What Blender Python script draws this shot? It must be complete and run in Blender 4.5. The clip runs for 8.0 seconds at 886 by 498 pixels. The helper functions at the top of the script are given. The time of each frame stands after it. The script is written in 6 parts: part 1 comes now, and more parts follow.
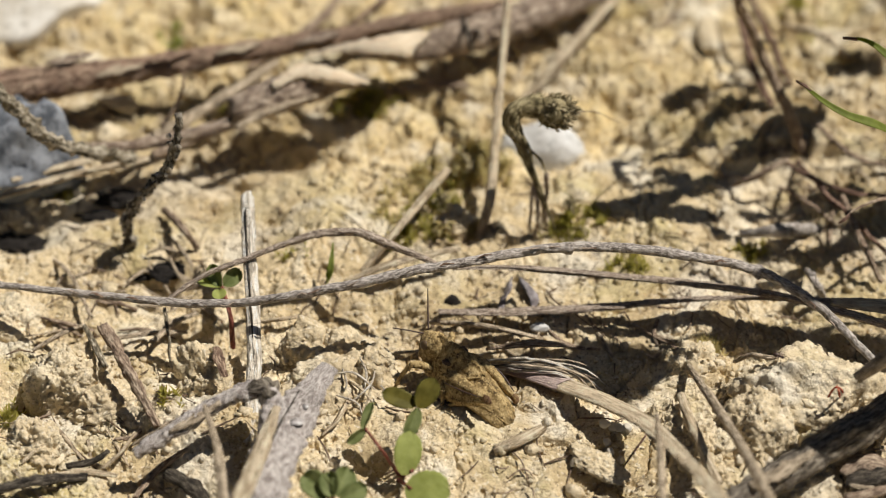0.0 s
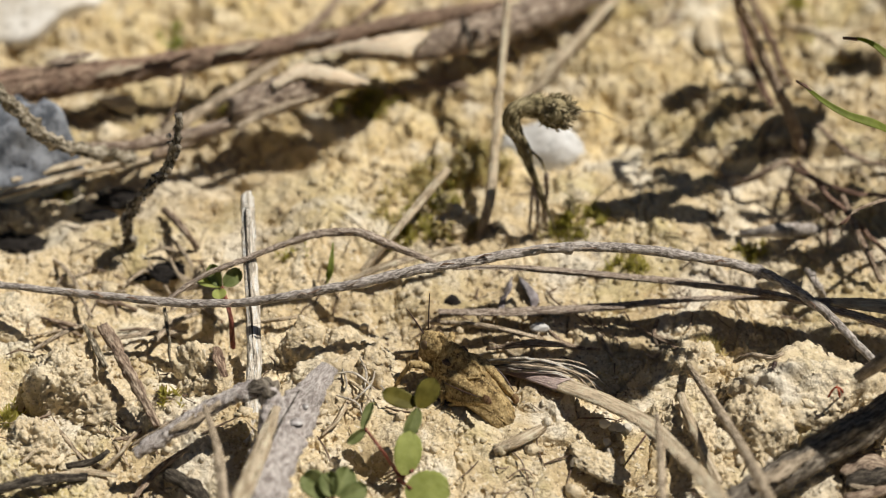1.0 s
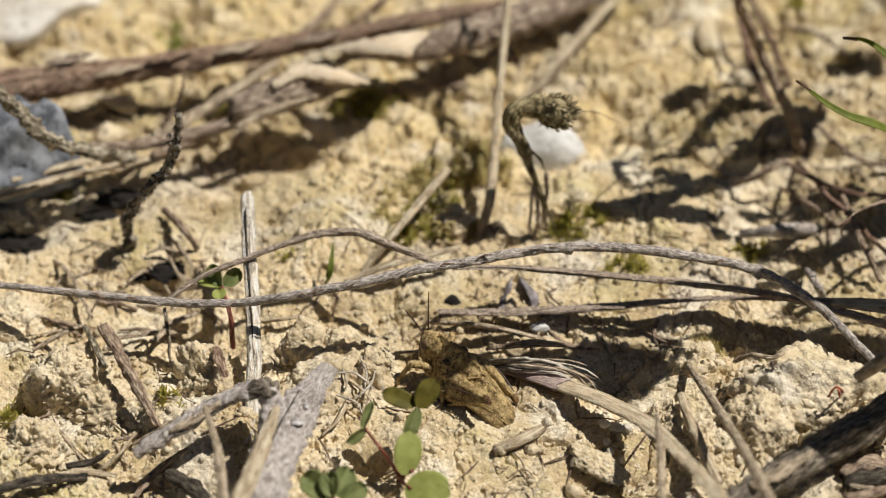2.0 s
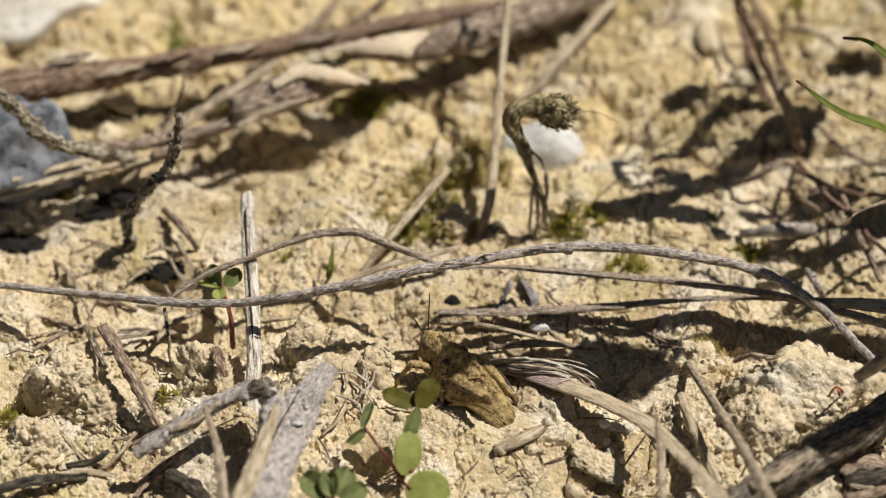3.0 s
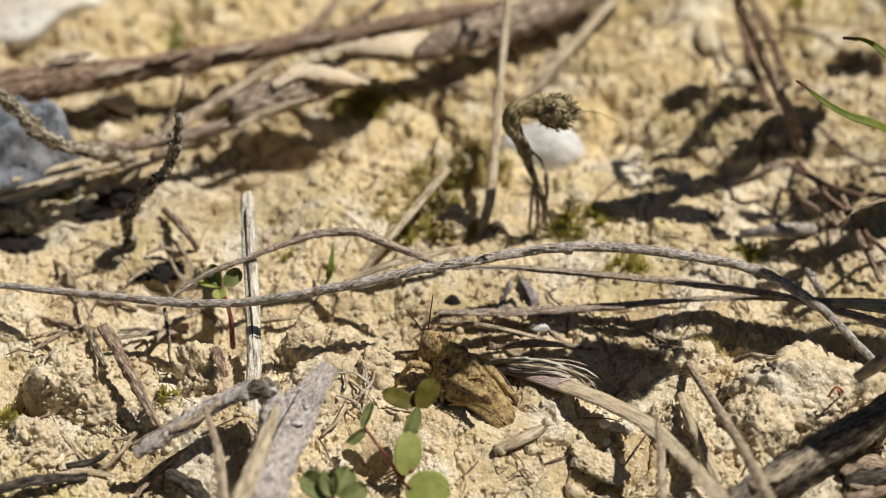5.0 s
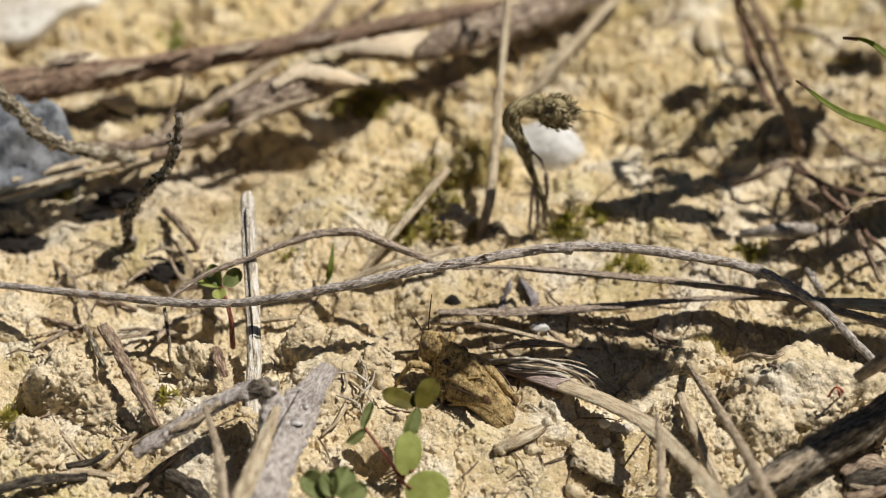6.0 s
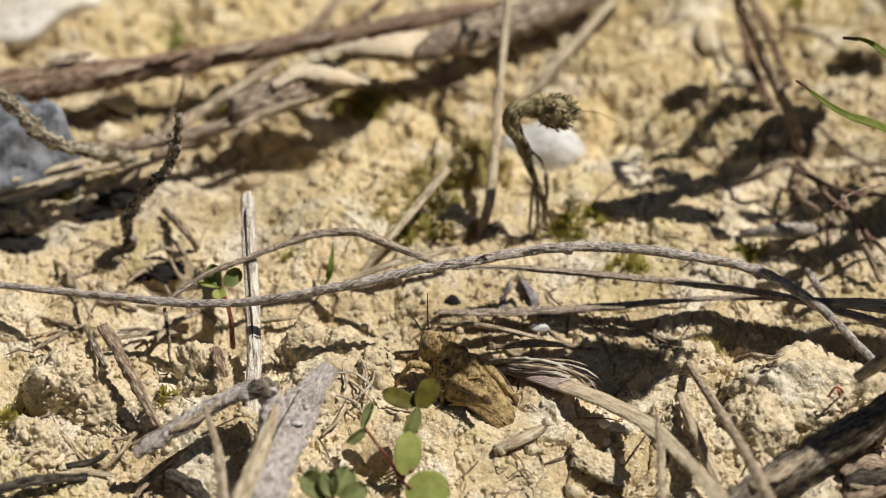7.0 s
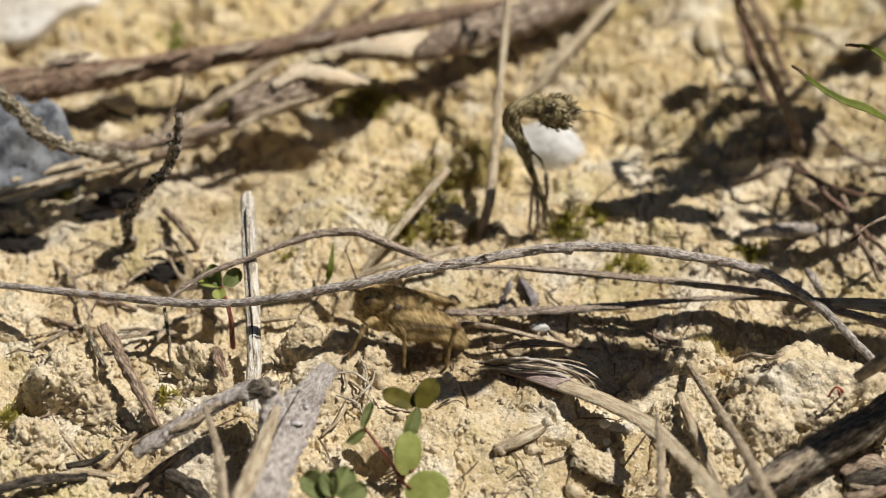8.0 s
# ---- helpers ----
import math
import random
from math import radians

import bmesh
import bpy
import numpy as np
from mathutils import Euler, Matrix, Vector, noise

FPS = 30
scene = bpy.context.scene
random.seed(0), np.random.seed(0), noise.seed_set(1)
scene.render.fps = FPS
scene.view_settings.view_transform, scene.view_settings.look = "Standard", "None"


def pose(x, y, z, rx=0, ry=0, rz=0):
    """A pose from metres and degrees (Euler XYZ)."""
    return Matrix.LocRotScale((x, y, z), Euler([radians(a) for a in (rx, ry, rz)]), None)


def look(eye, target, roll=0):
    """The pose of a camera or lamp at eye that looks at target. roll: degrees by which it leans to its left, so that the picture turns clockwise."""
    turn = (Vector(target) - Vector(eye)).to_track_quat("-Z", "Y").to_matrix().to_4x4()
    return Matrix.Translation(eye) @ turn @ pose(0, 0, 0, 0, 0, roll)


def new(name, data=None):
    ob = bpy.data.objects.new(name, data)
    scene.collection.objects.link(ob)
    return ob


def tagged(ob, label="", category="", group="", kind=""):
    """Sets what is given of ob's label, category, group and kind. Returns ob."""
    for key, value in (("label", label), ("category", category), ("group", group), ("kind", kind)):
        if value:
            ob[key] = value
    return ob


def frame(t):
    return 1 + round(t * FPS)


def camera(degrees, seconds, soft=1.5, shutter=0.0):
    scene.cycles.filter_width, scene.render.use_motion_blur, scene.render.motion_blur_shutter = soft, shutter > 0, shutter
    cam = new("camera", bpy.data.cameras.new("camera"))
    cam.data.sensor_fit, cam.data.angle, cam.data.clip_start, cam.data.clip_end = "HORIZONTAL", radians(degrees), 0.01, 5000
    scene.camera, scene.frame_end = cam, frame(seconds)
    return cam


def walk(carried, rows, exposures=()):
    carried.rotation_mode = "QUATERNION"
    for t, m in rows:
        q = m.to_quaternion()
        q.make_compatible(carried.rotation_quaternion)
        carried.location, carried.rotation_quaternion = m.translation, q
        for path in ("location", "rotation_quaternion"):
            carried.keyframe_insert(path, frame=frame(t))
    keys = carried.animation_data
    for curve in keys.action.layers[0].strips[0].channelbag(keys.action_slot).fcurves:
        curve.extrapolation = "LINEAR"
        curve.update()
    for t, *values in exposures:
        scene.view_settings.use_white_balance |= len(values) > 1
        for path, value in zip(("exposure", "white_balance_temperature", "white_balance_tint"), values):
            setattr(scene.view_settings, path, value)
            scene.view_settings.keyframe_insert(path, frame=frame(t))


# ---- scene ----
MM = 0.001
cam = camera(22.0, 8.0, soft=1.0, shutter=0.2)
cam.data.dof.use_dof = True
cam.data.dof.focus_distance = 0.271
cam.data.dof.aperture_fstop = 14.0
walk(cam, [(0.0, look((0.0, -0.21551, 0.19405), (0, 0, 0))), (8.0, look((0.0, -0.21551, 0.19405), (0, 0, 0)))])

# ---- sky and sun ----
SUN_WAY = (0.4725, 0.1050, 0.8750)
world = bpy.data.worlds.new("sky")
scene.world = world
world.use_nodes = True
wn = world.node_tree
sky = wn.nodes.new("ShaderNodeTexSky")
sky.sky_type = "NISHITA"
sky.sun_disc = False
sky.sun_elevation = radians(61.0)
sky.sun_rotation = radians(77.5)
wn.links.new(sky.outputs[0], wn.nodes["Background"].inputs[0])
wn.nodes["Background"].inputs[1].default_value = 0.021
sun_data = bpy.data.lights.new("sun", "SUN")
sun_data.energy = 5.0
sun_data.angle = radians(0.53)
sun_data.color = (1.0, 0.955, 0.89)
sun_lamp = new("sun", sun_data)
sun_lamp.matrix_world = look(SUN_WAY, (0, 0, 0))
scene.view_settings.exposure = -0.02


# ---- noise on arrays ----
# ground shape
def hash01(ix, iy, iz=0, seed=0):
    n = (ix.astype(np.int64) * 374761393 + iy.astype(np.int64) * 668265263 + np.int64(1) * iz * 2147483647 + seed * 1274126177) & 0xFFFFFFFF
    n = ((n ^ (n >> 13)) * 1103515245 + 12345) & 0xFFFFFFFF
    n = ((n ^ (n >> 15)) * 668265263) & 0xFFFFFFFF
    return ((n ^ (n >> 16)) & 0xFFFFF) / 1048575.0


def fade(t):
    return t * t * t * (t * (t * 6 - 15) + 10)


def vnoise(x, y, seed=0):
    ix, iy = np.floor(x), np.floor(y)
    fx, fy = fade(x - ix), fade(y - iy)
    a, b = hash01(ix, iy, 0, seed), hash01(ix + 1, iy, 0, seed)
    c, d = hash01(ix, iy + 1, 0, seed), hash01(ix + 1, iy + 1, 0, seed)
    return ((a + (b - a) * fx) * (1 - fy) + (c + (d - c) * fx) * fy) * 2 - 1


def fbm(x, y, octaves=4, seed=0, gain=0.5):
    total, amp = 0, 1.0
    for o in range(octaves):
        cs, sn = math.cos(o * 1.1), math.sin(o * 1.1)
        total = total + amp * vnoise((x * cs - y * sn) * 2 ** o + 17.3 * o, (x * sn + y * cs) * 2 ** o - 9.1 * o, seed + o)
        amp *= gain
    return total


def grains(x, y, seed=0, fill=1.0):
    """Rounded grains of different sizes on a jittered lattice: their height, 0 to 1."""
    ix, iy = np.floor(x), np.floor(y)
    top = np.zeros_like(x)
    for dx in (-1, 0, 1):
        for dy in (-1, 0, 1):
            jx, jy = ix + dx, iy + dy
            px, py = jx + hash01(jx, jy, 0, seed), jy + hash01(jx, jy, 0, seed + 7)
            r = 0.35 + 0.55 * hash01(jx, jy, 0, seed + 13)
            d2 = ((x - px) ** 2 + (y - py) ** 2) / (r * r)
            h = r * np.maximum(0, 1 - d2) ** 0.75 * (hash01(jx, jy, 0, seed + 21) < fill)
            top = np.maximum(top, h)
    return top


def plates(x, y, seed=0, gap=0.2):
    """Angular crumbs: each cell of a warped mosaic is a tilted chip of its own height, with gaps between."""
    ix, iy = np.floor(x), np.floor(y)
    f1, f2, tall = np.full_like(x, 9.0), np.full_like(x, 9.0), np.zeros_like(x)
    for dx in (-1, 0, 1):
        for dy in (-1, 0, 1):
            jx, jy = ix + dx, iy + dy
            ox, oy = x - jx - hash01(jx, jy, 0, seed), y - jy - hash01(jx, jy, 0, seed + 7)
            d = np.hypot(ox, oy)
            near = d < f1
            f2 = np.where(near, f1, np.minimum(f2, d))
            chip = 0.25 + 0.75 * hash01(jx, jy, 0, seed + 13) + 0.9 * ox * (hash01(jx, jy, 0, seed + 17) - 0.5) + 0.9 * oy * (hash01(jx, jy, 0, seed + 19) - 0.5)
            tall = np.where(near, chip, tall)
            f1 = np.where(near, d, f1)
    t = np.clip((f2 - f1) / gap, 0, 1)
    return np.maximum(0, tall) * t * (2 - t)


# swells and hollows of the clay: x, y, half width, half depth, height in mm
SWELLS = (
    (-44.0, -14.5, 9, 4, -1.6), (-28.0, -13.0, 6, 3, -1.3), (-13.0, -12.0, 7, 3, -1.0),
    (18.1, -21.2, 15, 6, -1.1), (47.9, -16.4, 9, 4, -2.0), 
    (-55.0, 5.0, 6, 4, -1.6), (-24.0, 24.1, 14, 5, -2.0), (-20.0, 19.5, 12, 4, -2.6), (41.1, -27.8, 9, 9, 2.4),
    (4.3, -35.1, 14, 8, 0.8), (-16.6, 12.3, 11, 9, 1.2), (19.6, 10.0, 8, 8, 0.8),
    (-35.3, -3.5, 3.0, 2.2, -4.0), (-56.0, 4.2, 5, 2.6, -3.0), (-46.2, 8.6, 3.5, 1.6, -2.0), (-41.5, 10.3, 2.6, 2.2, -3.0), (-28.7, 15.2, 5, 2.2, -2.6), (-39.2, -3.1, 3, 1.5, -2.0), (-30.9, -12.4, 4, 2, -1.4), (33.7, 20.5, 4, 3, -0.8), (21.2, -37.8, 3.5, 3, -1.6), (-8.1, -36.2, 3.6, 2.6, -3.6),
    (50.4, -37.8, 6, 5, -1.0), (-19.7, 22.9, 8, 2.6, -1.2), (-50.0, -25.4, 3.0, 2.6, -4.0), (41.0, 49.8, 4, 6, -1.4), (44.6, 15.8, 7, 4, -1.4),
    (-39.1, 48.4, 3, 4, -4.5), (-18.2, 51.2, 6, 4, -2.5), (24.6, 45.7, 2.5, 3, -2.5), (57.5, 45.7, 5, 4, -1.5), (-29.3, -40.4, 5, 4, -1.6), (31.7, -12.4, 14, 3, 0.8),
)


# calmer, finer clay: x, y, half width, half depth in mm
CALM = ((-9.9, -16.4, 7, 4), (3.7, -31.5, 10, 5), (27.6, -12.4, 12, 2.5), (1.1, -22.2, 8, 5), (23.8, -6.2, 14, 3), (7.6, -34.2, 11, 6), (-16.6, 12.3, 10, 8), (19.9, 15.8, 9, 9), (-6.9, -29.7, 6, 6), (15.2, -8.3, 12, 3), (-1.7, -4.1, 5, 6))


def height(x, y):
    """Height of the clay in mm over x, y in mm."""
    wx = x + 1.5 * fbm(x * 0.21, y * 0.21, 3, 5) + 0.25 * fbm(x * 1.3, y * 1.3, 2, 8)
    wy = y + 1.5 * fbm(x * 0.21 + 40, y * 0.21, 3, 6) + 0.25 * fbm(x * 1.3 + 9, y * 1.3, 2, 9)
    z = 1.7 * fbm(wx / 14, wy / 14, 3, 11)
    for sx, sy, rx, ry, h in SWELLS:
        z = z + h * np.exp(-((x - sx) / rx) ** 2 - ((y - sy) / ry) ** 2)
    calm = sum(np.exp(-((x - sx) / rx) ** 2 - ((y - sy) / ry) ** 2) for sx, sy, rx, ry in CALM)
    calm = 0.85 - 0.62 * np.minimum(1, calm)
    rough = np.clip(0.5 + 0.75 * fbm(x / 10 + 3, y / 10, 2, 31), 0.12, 1.2)
    far = 1 / (1 + np.exp(np.clip((16 - y) / 3.0, -30, 30)))
    z = z + (0.35 + calm) * 1.5 * grains(wx / 5.6, wy / 4.4, 41, 0.7) * (0.55 + 0.45 * vnoise(x / 3.1, y / 3.1, 43))
    z = z + far * 2.3 * plates(wx / 5.2, wy / 4.6, 41, 0.3)
    z = z + calm * (0.4 + 0.6 * rough) * 0.55 * plates(wx / 2.6, wy / 2.4, 51, 0.42)
    ux, uy = wx + 0.3 * fbm(x * 2.3, y * 2.3, 2, 15), wy + 0.3 * fbm(x * 2.3 + 7, y * 2.3, 2, 16)
    z = z + calm * (0.3 + 0.7 * rough) * 0.7 * grains(ux / 1.9, uy / 1.8, 55, 0.5)
    z = z + calm * rough * 0.35 * grains(ux / 0.95, uy / 0.95, 61, 0.6)
    z = z + (0.2 + 0.8 * rough * calm) * 0.34 * plates(ux / 1.0, uy / 0.95, 63, 0.3)
    z = z + (0.06 + 0.09 * rough) * plates(ux / 0.45 + 0.2 * z, uy / 0.45, 67)
    z = z + 0.13 * (0.5 - np.abs(fbm(x / 1.3, y / 1.3, 4, 71, 0.6)))
    crack = np.abs(fbm(wx / 6, wy / 6, 3, 81))
    fine = np.abs(fbm(wx / 1.9, wy / 1.9, 3, 85))
    return z - 0.9 * np.exp(-(crack / 0.05) ** 2) - 0.2 * rough * np.exp(-(fine / 0.035) ** 2) - 1.9


def vnoise3(p, seed=0):
    i = np.floor(p)
    f = fade(p - i)
    out = 0
    for dx in (0, 1):
        for dy in (0, 1):
            for dz in (0, 1):
                w = (f[:, 0] if dx else 1 - f[:, 0]) * (f[:, 1] if dy else 1 - f[:, 1]) * (f[:, 2] if dz else 1 - f[:, 2])
                out = out + w * hash01(i[:, 0] + dx, i[:, 1] + dy, (i[:, 2] + dz).astype(np.int64), seed)
    return out * 2 - 1


def fbm3(p, octaves=4, seed=0, gain=0.5):
    return sum(gain ** o * vnoise3(p * 2 ** o + 13.7 * o, seed + o) for o in range(octaves))


def plates3(p, seed=0, gap=0.22):
    """Angular crumbs in space, for clods."""
    i = np.floor(p)
    f1, f2, tall = np.full(len(p), 9.0), np.full(len(p), 9.0), np.zeros(len(p))
    for dx in (-1, 0, 1):
        for dy in (-1, 0, 1):
            for dz in (-1, 0, 1):
                j = i + (dx, dy, dz)
                jx, jy, jz = j[:, 0], j[:, 1], j[:, 2].astype(np.int64)
                o = p - j - np.stack([hash01(jx, jy, jz, seed + k) for k in (1, 2, 3)], 1)
                d = np.linalg.norm(o, axis=1)
                near = d < f1
                f2 = np.where(near, f1, np.minimum(f2, d))
                tall = np.where(near, 0.2 + 0.8 * hash01(jx, jy, jz, seed + 4) + o[:, 0] * (hash01(jx, jy, jz, seed + 5) - 0.5) + o[:, 1] * (hash01(jx, jy, jz, seed + 6) - 0.5), tall)
                f1 = np.where(near, d, f1)
    t = np.clip((f2 - f1) / gap, 0, 1)
    return np.maximum(0, tall) * t * (2 - t)


def grains3(p, seed=0, fill=1.0):
    i = np.floor(p)
    top = np.zeros(len(p))
    for dx in (-1, 0, 1):
        for dy in (-1, 0, 1):
            for dz in (-1, 0, 1):
                j = i + (dx, dy, dz)
                jx, jy, jz = j[:, 0], j[:, 1], j[:, 2].astype(np.int64)
                c = j + np.stack([hash01(jx, jy, jz, seed + k) for k in (1, 2, 3)], 1)
                r = 0.35 + 0.5 * hash01(jx, jy, jz, seed + 4)
                d2 = ((p - c) ** 2).sum(1) / (r * r)
                top = np.maximum(top, r * np.sqrt(np.maximum(0, 1 - d2)) * (hash01(jx, jy, jz, seed + 5) < fill))
    return top


# ---- materials ----
def material(name, rough=0.8, spec=0.25):
    m = bpy.data.materials.new(name)
    m.use_nodes = True
    b = m.node_tree.nodes["Principled BSDF"]
    b.inputs["Roughness"].default_value = rough
    b.inputs["Specular IOR Level"].default_value = spec
    return m, m.node_tree, b


def node(nt, kind, **values):
    n = nt.nodes.new(kind)
    for k, v in values.items():
        n.inputs[k.replace("_", " ")].default_value = v
    return n


def coords(nt, which, scale):
    t = nt.nodes.new("ShaderNodeTexCoord")
    mp = node(nt, "ShaderNodeMapping", Scale=scale)
    nt.links.new(t.outputs[which], mp.inputs["Vector"])
    return mp.outputs[0]


def ramp(nt, fac, stops):
    r = nt.nodes.new("ShaderNodeValToRGB")
    while len(r.color_ramp.elements) < len(stops):
        r.color_ramp.elements.new(0.5)
    for e, (at, col) in zip(r.color_ramp.elements, stops):
        e.position, e.color = at, (*col, 1)
    nt.links.new(fac, r.inputs[0])
    return r.outputs[0]


def noise_tex(nt, vec, scale, detail=4.0, rough=0.6):
    n = node(nt, "ShaderNodeTexNoise", Scale=scale, Detail=detail, Roughness=rough)
    nt.links.new(vec, n.inputs["Vector"])
    return n.outputs["Fac"]


def mixed(nt, fac, a, b, kind="MIX"):
    m = nt.nodes.new("ShaderNodeMix")
    m.data_type, m.blend_type = "RGBA", kind
    if isinstance(fac, float):
        m.inputs[0].default_value = fac
    else:
        nt.links.new(fac, m.inputs[0])
    for sock, v in ((m.inputs[6], a), (m.inputs[7], b)):
        if isinstance(v, tuple):
            sock.default_value = (*v, 1)
        else:
            nt.links.new(v, sock)
    return m.outputs[2]


def bumped(nt, b, fac, strength, dist):
    n = node(nt, "ShaderNodeBump", Strength=strength, Distance=dist)
    nt.links.new(fac, n.inputs["Height"])
    nt.links.new(n.outputs[0], b.inputs["Normal"])


def clay_material(name, tone=1.0, pale=0.0):
    m, nt, b = material(name, 0.95, 0.1)
    v = coords(nt, "Object", (1, 1, 1))
    c = ramp(nt, noise_tex(nt, v, 130, 6, 0.65), [(0.40, (0.50 * tone, 0.39 * tone, 0.225 * tone)), (0.5, (0.66 * tone, 0.535 * tone, 0.335 * tone)), (0.60, (0.79 * tone, 0.68 * tone, 0.48 * tone))])
    c = mixed(nt, ramp(nt, noise_tex(nt, v, 700, 4), [(0.53, (0, 0, 0)), (0.64, (0.4, 0.4, 0.4))]), c, (0.47, 0.355, 0.19))
    c = mixed(nt, ramp(nt, noise_tex(nt, v, 60, 4), [(0.52, (0, 0, 0)), (0.64, (0.55, 0.55, 0.55))]), c, (0.44, 0.38, 0.14))
    # a yellow film of algae in one round patch of the clay, in blotches
    away = nt.nodes.new("ShaderNodeVectorMath")
    away.operation = "DISTANCE"
    nt.links.new(v, away.inputs[0])
    away.inputs[1].default_value = (0.0, 0.08, 0.0)
    back = ramp(nt, away.outputs["Value"], [(0.055, (1, 1, 1)), (0.08, (0, 0, 0))])
    film = ramp(nt, noise_tex(nt, v, 150, 5, 0.65), [(0.42, (0.15, 0.15, 0.15)), (0.6, (0.62, 0.62, 0.62))])
    c = mixed(nt, mixed(nt, 1.0, film, back, "MULTIPLY"), c, (0.74, 0.58, 0.28))
    c = mixed(nt, ramp(nt, noise_tex(nt, v, 90, 3), [(0.53, (0, 0, 0)), (0.63, (0.55, 0.55, 0.55))]), c, (0.78, 0.74, 0.64))
    c = mixed(nt, ramp(nt, noise_tex(nt, v, 28, 5, 0.6), [(0.47, (0, 0, 0)), (0.60, (0.5, 0.5, 0.5))]), c, (0.45, 0.345, 0.20))
    c = mixed(nt, ramp(nt, noise_tex(nt, v, 2100, 3, 0.7), [(0.575, (0, 0, 0)), (0.615, (0.65, 0.65, 0.65))]), c, (0.22, 0.155, 0.09))
    c = mixed(nt, ramp(nt, noise_tex(nt, v, 1500, 2, 0.6), [(0.60, (0, 0, 0)), (0.65, (0.45, 0.45, 0.45))]), c, (0.82, 0.76, 0.62))
    cell = node(nt, "ShaderNodeTexVoronoi", Scale=1050.0)
    cell.feature = "DISTANCE_TO_EDGE"
    warp = node(nt, "ShaderNodeTexNoise", Scale=800.0, Detail=3.0)
    nt.links.new(v, warp.inputs["Vector"])
    shift = nt.nodes.new("ShaderNodeVectorMath")
    shift.operation = "MULTIPLY_ADD"
    nt.links.new(warp.outputs["Color"], shift.inputs[0])
    shift.inputs[1].default_value = (0.0032, 0.0032, 0.0032)
    nt.links.new(v, shift.inputs[2])
    nt.links.new(shift.outputs[0], cell.inputs["Vector"])
    crack = ramp(nt, cell.outputs["Distance"], [(0.0, (0, 0, 0)), (0.10, (1, 1, 1))])
    part_of = ramp(nt, noise_tex(nt, v, 260, 3), [(0.51, (0, 0, 0)), (0.58, (0.45, 0.45, 0.45))])
    lines = mixed(nt, part_of, (1.0, 1.0, 1.0), crack)
    c = mixed(nt, lines, (0.22, 0.155, 0.095), c)
    c = mixed(nt, pale, c, (0.76, 0.69, 0.56))
    nt.links.new(c, b.inputs["Base Color"])
    relief = nt.nodes.new("ShaderNodeMath")
    relief.operation = "MULTIPLY_ADD"
    nt.links.new(lines, relief.inputs[0])
    relief.inputs[1].default_value = 0.25
    nt.links.new(noise_tex(nt, v, 1000, 5, 0.6), relief.inputs[2])
    bumped(nt, b, relief.outputs[0], 0.9, 0.0006)
    return m


def fibre_material(name, dark, mid, light, rough=0.8, spots=0.3, spec=0.25, along=160, stretch=14, bump=0.8, cracks=0.6, flakes=0.7, fine=1.0):
    """Dry plant fibre: streaks along the length of a stem, thin dark cracks, pale flakes and stains."""
    m, nt, b = material(name, rough, spec)
    v = coords(nt, "UV", (along, along * stretch, 1))
    w = coords(nt, "Object", (1, 1, 1))
    streak = noise_tex(nt, v, 1.0, 6, 0.7)
    c = ramp(nt, streak, [(0.36, dark), (0.5, mid), (0.63, light)])
    c = mixed(nt, ramp(nt, noise_tex(nt, w, 420, 5, 0.7), [(0.5, (0, 0, 0)), (0.66, (spots, spots, spots))]), c, tuple(0.4 * k for k in dark))
    c = mixed(nt, ramp(nt, noise_tex(nt, w, 90, 3), [(0.42, (0, 0, 0)), (0.7, (0.6, 0.6, 0.6))]), c, tuple(1.25 * k for k in mid))
    v2 = coords(nt, "UV", (along * 1.4, along * stretch * 1.6, 1))
    split = noise_tex(nt, v2, 1.0, 3, 0.6)
    c = mixed(nt, ramp(nt, split, [(0.34, (cracks, cracks, cracks)), (0.40, (0, 0, 0))]), c, tuple(0.22 * k for k in dark))
    c = mixed(nt, ramp(nt, noise_tex(nt, w, 1500, 3, 0.7), [(0.62, (0, 0, 0)), (0.72, (0.5, 0.5, 0.5))]), c, tuple(1.3 * k for k in light))
    v3 = coords(nt, "UV", (700 * fine, 2300 * fine, 1))
    chips = noise_tex(nt, v3, 1.0, 4, 0.65)
    c = mixed(nt, ramp(nt, chips, [(0.53, (0, 0, 0)), (0.58, (flakes, flakes, flakes))]), c, tuple(min(0.85, 1.2 * k) for k in light))
    c = mixed(nt, ramp(nt, chips, [(0.40, (flakes, flakes, flakes)), (0.45, (0, 0, 0))]), c, tuple(0.6 * k for k in dark))
    nt.links.new(c, b.inputs["Base Color"])
    add = nt.nodes.new("ShaderNodeMath")
    nt.links.new(chips if flakes > 0.5 else streak, add.inputs[0])
    nt.links.new(noise_tex(nt, w, 1200, 5, 0.7), add.inputs[1])
    bumped(nt, b, add.outputs[0], bump, 0.0008)
    return m


def stone_material(name, dark, light, scale=160):
    m, nt, b = material(name, 0.7, 0.3)
    v = coords(nt, "Object", (1, 1, 1))
    c = ramp(nt, noise_tex(nt, v, scale, 6, 0.65), [(0.38, dark), (0.62, light)])
    c = mixed(nt, ramp(nt, noise_tex(nt, v, scale * 6, 3), [(0.54, (0, 0, 0)), (0.66, (0.6, 0.6, 0.6))]), c, tuple(0.55 * k for k in dark))
    nt.links.new(c, b.inputs["Base Color"])
    bumped(nt, b, noise_tex(nt, v, scale * 5, 5), 0.4, 0.0004)
    return m


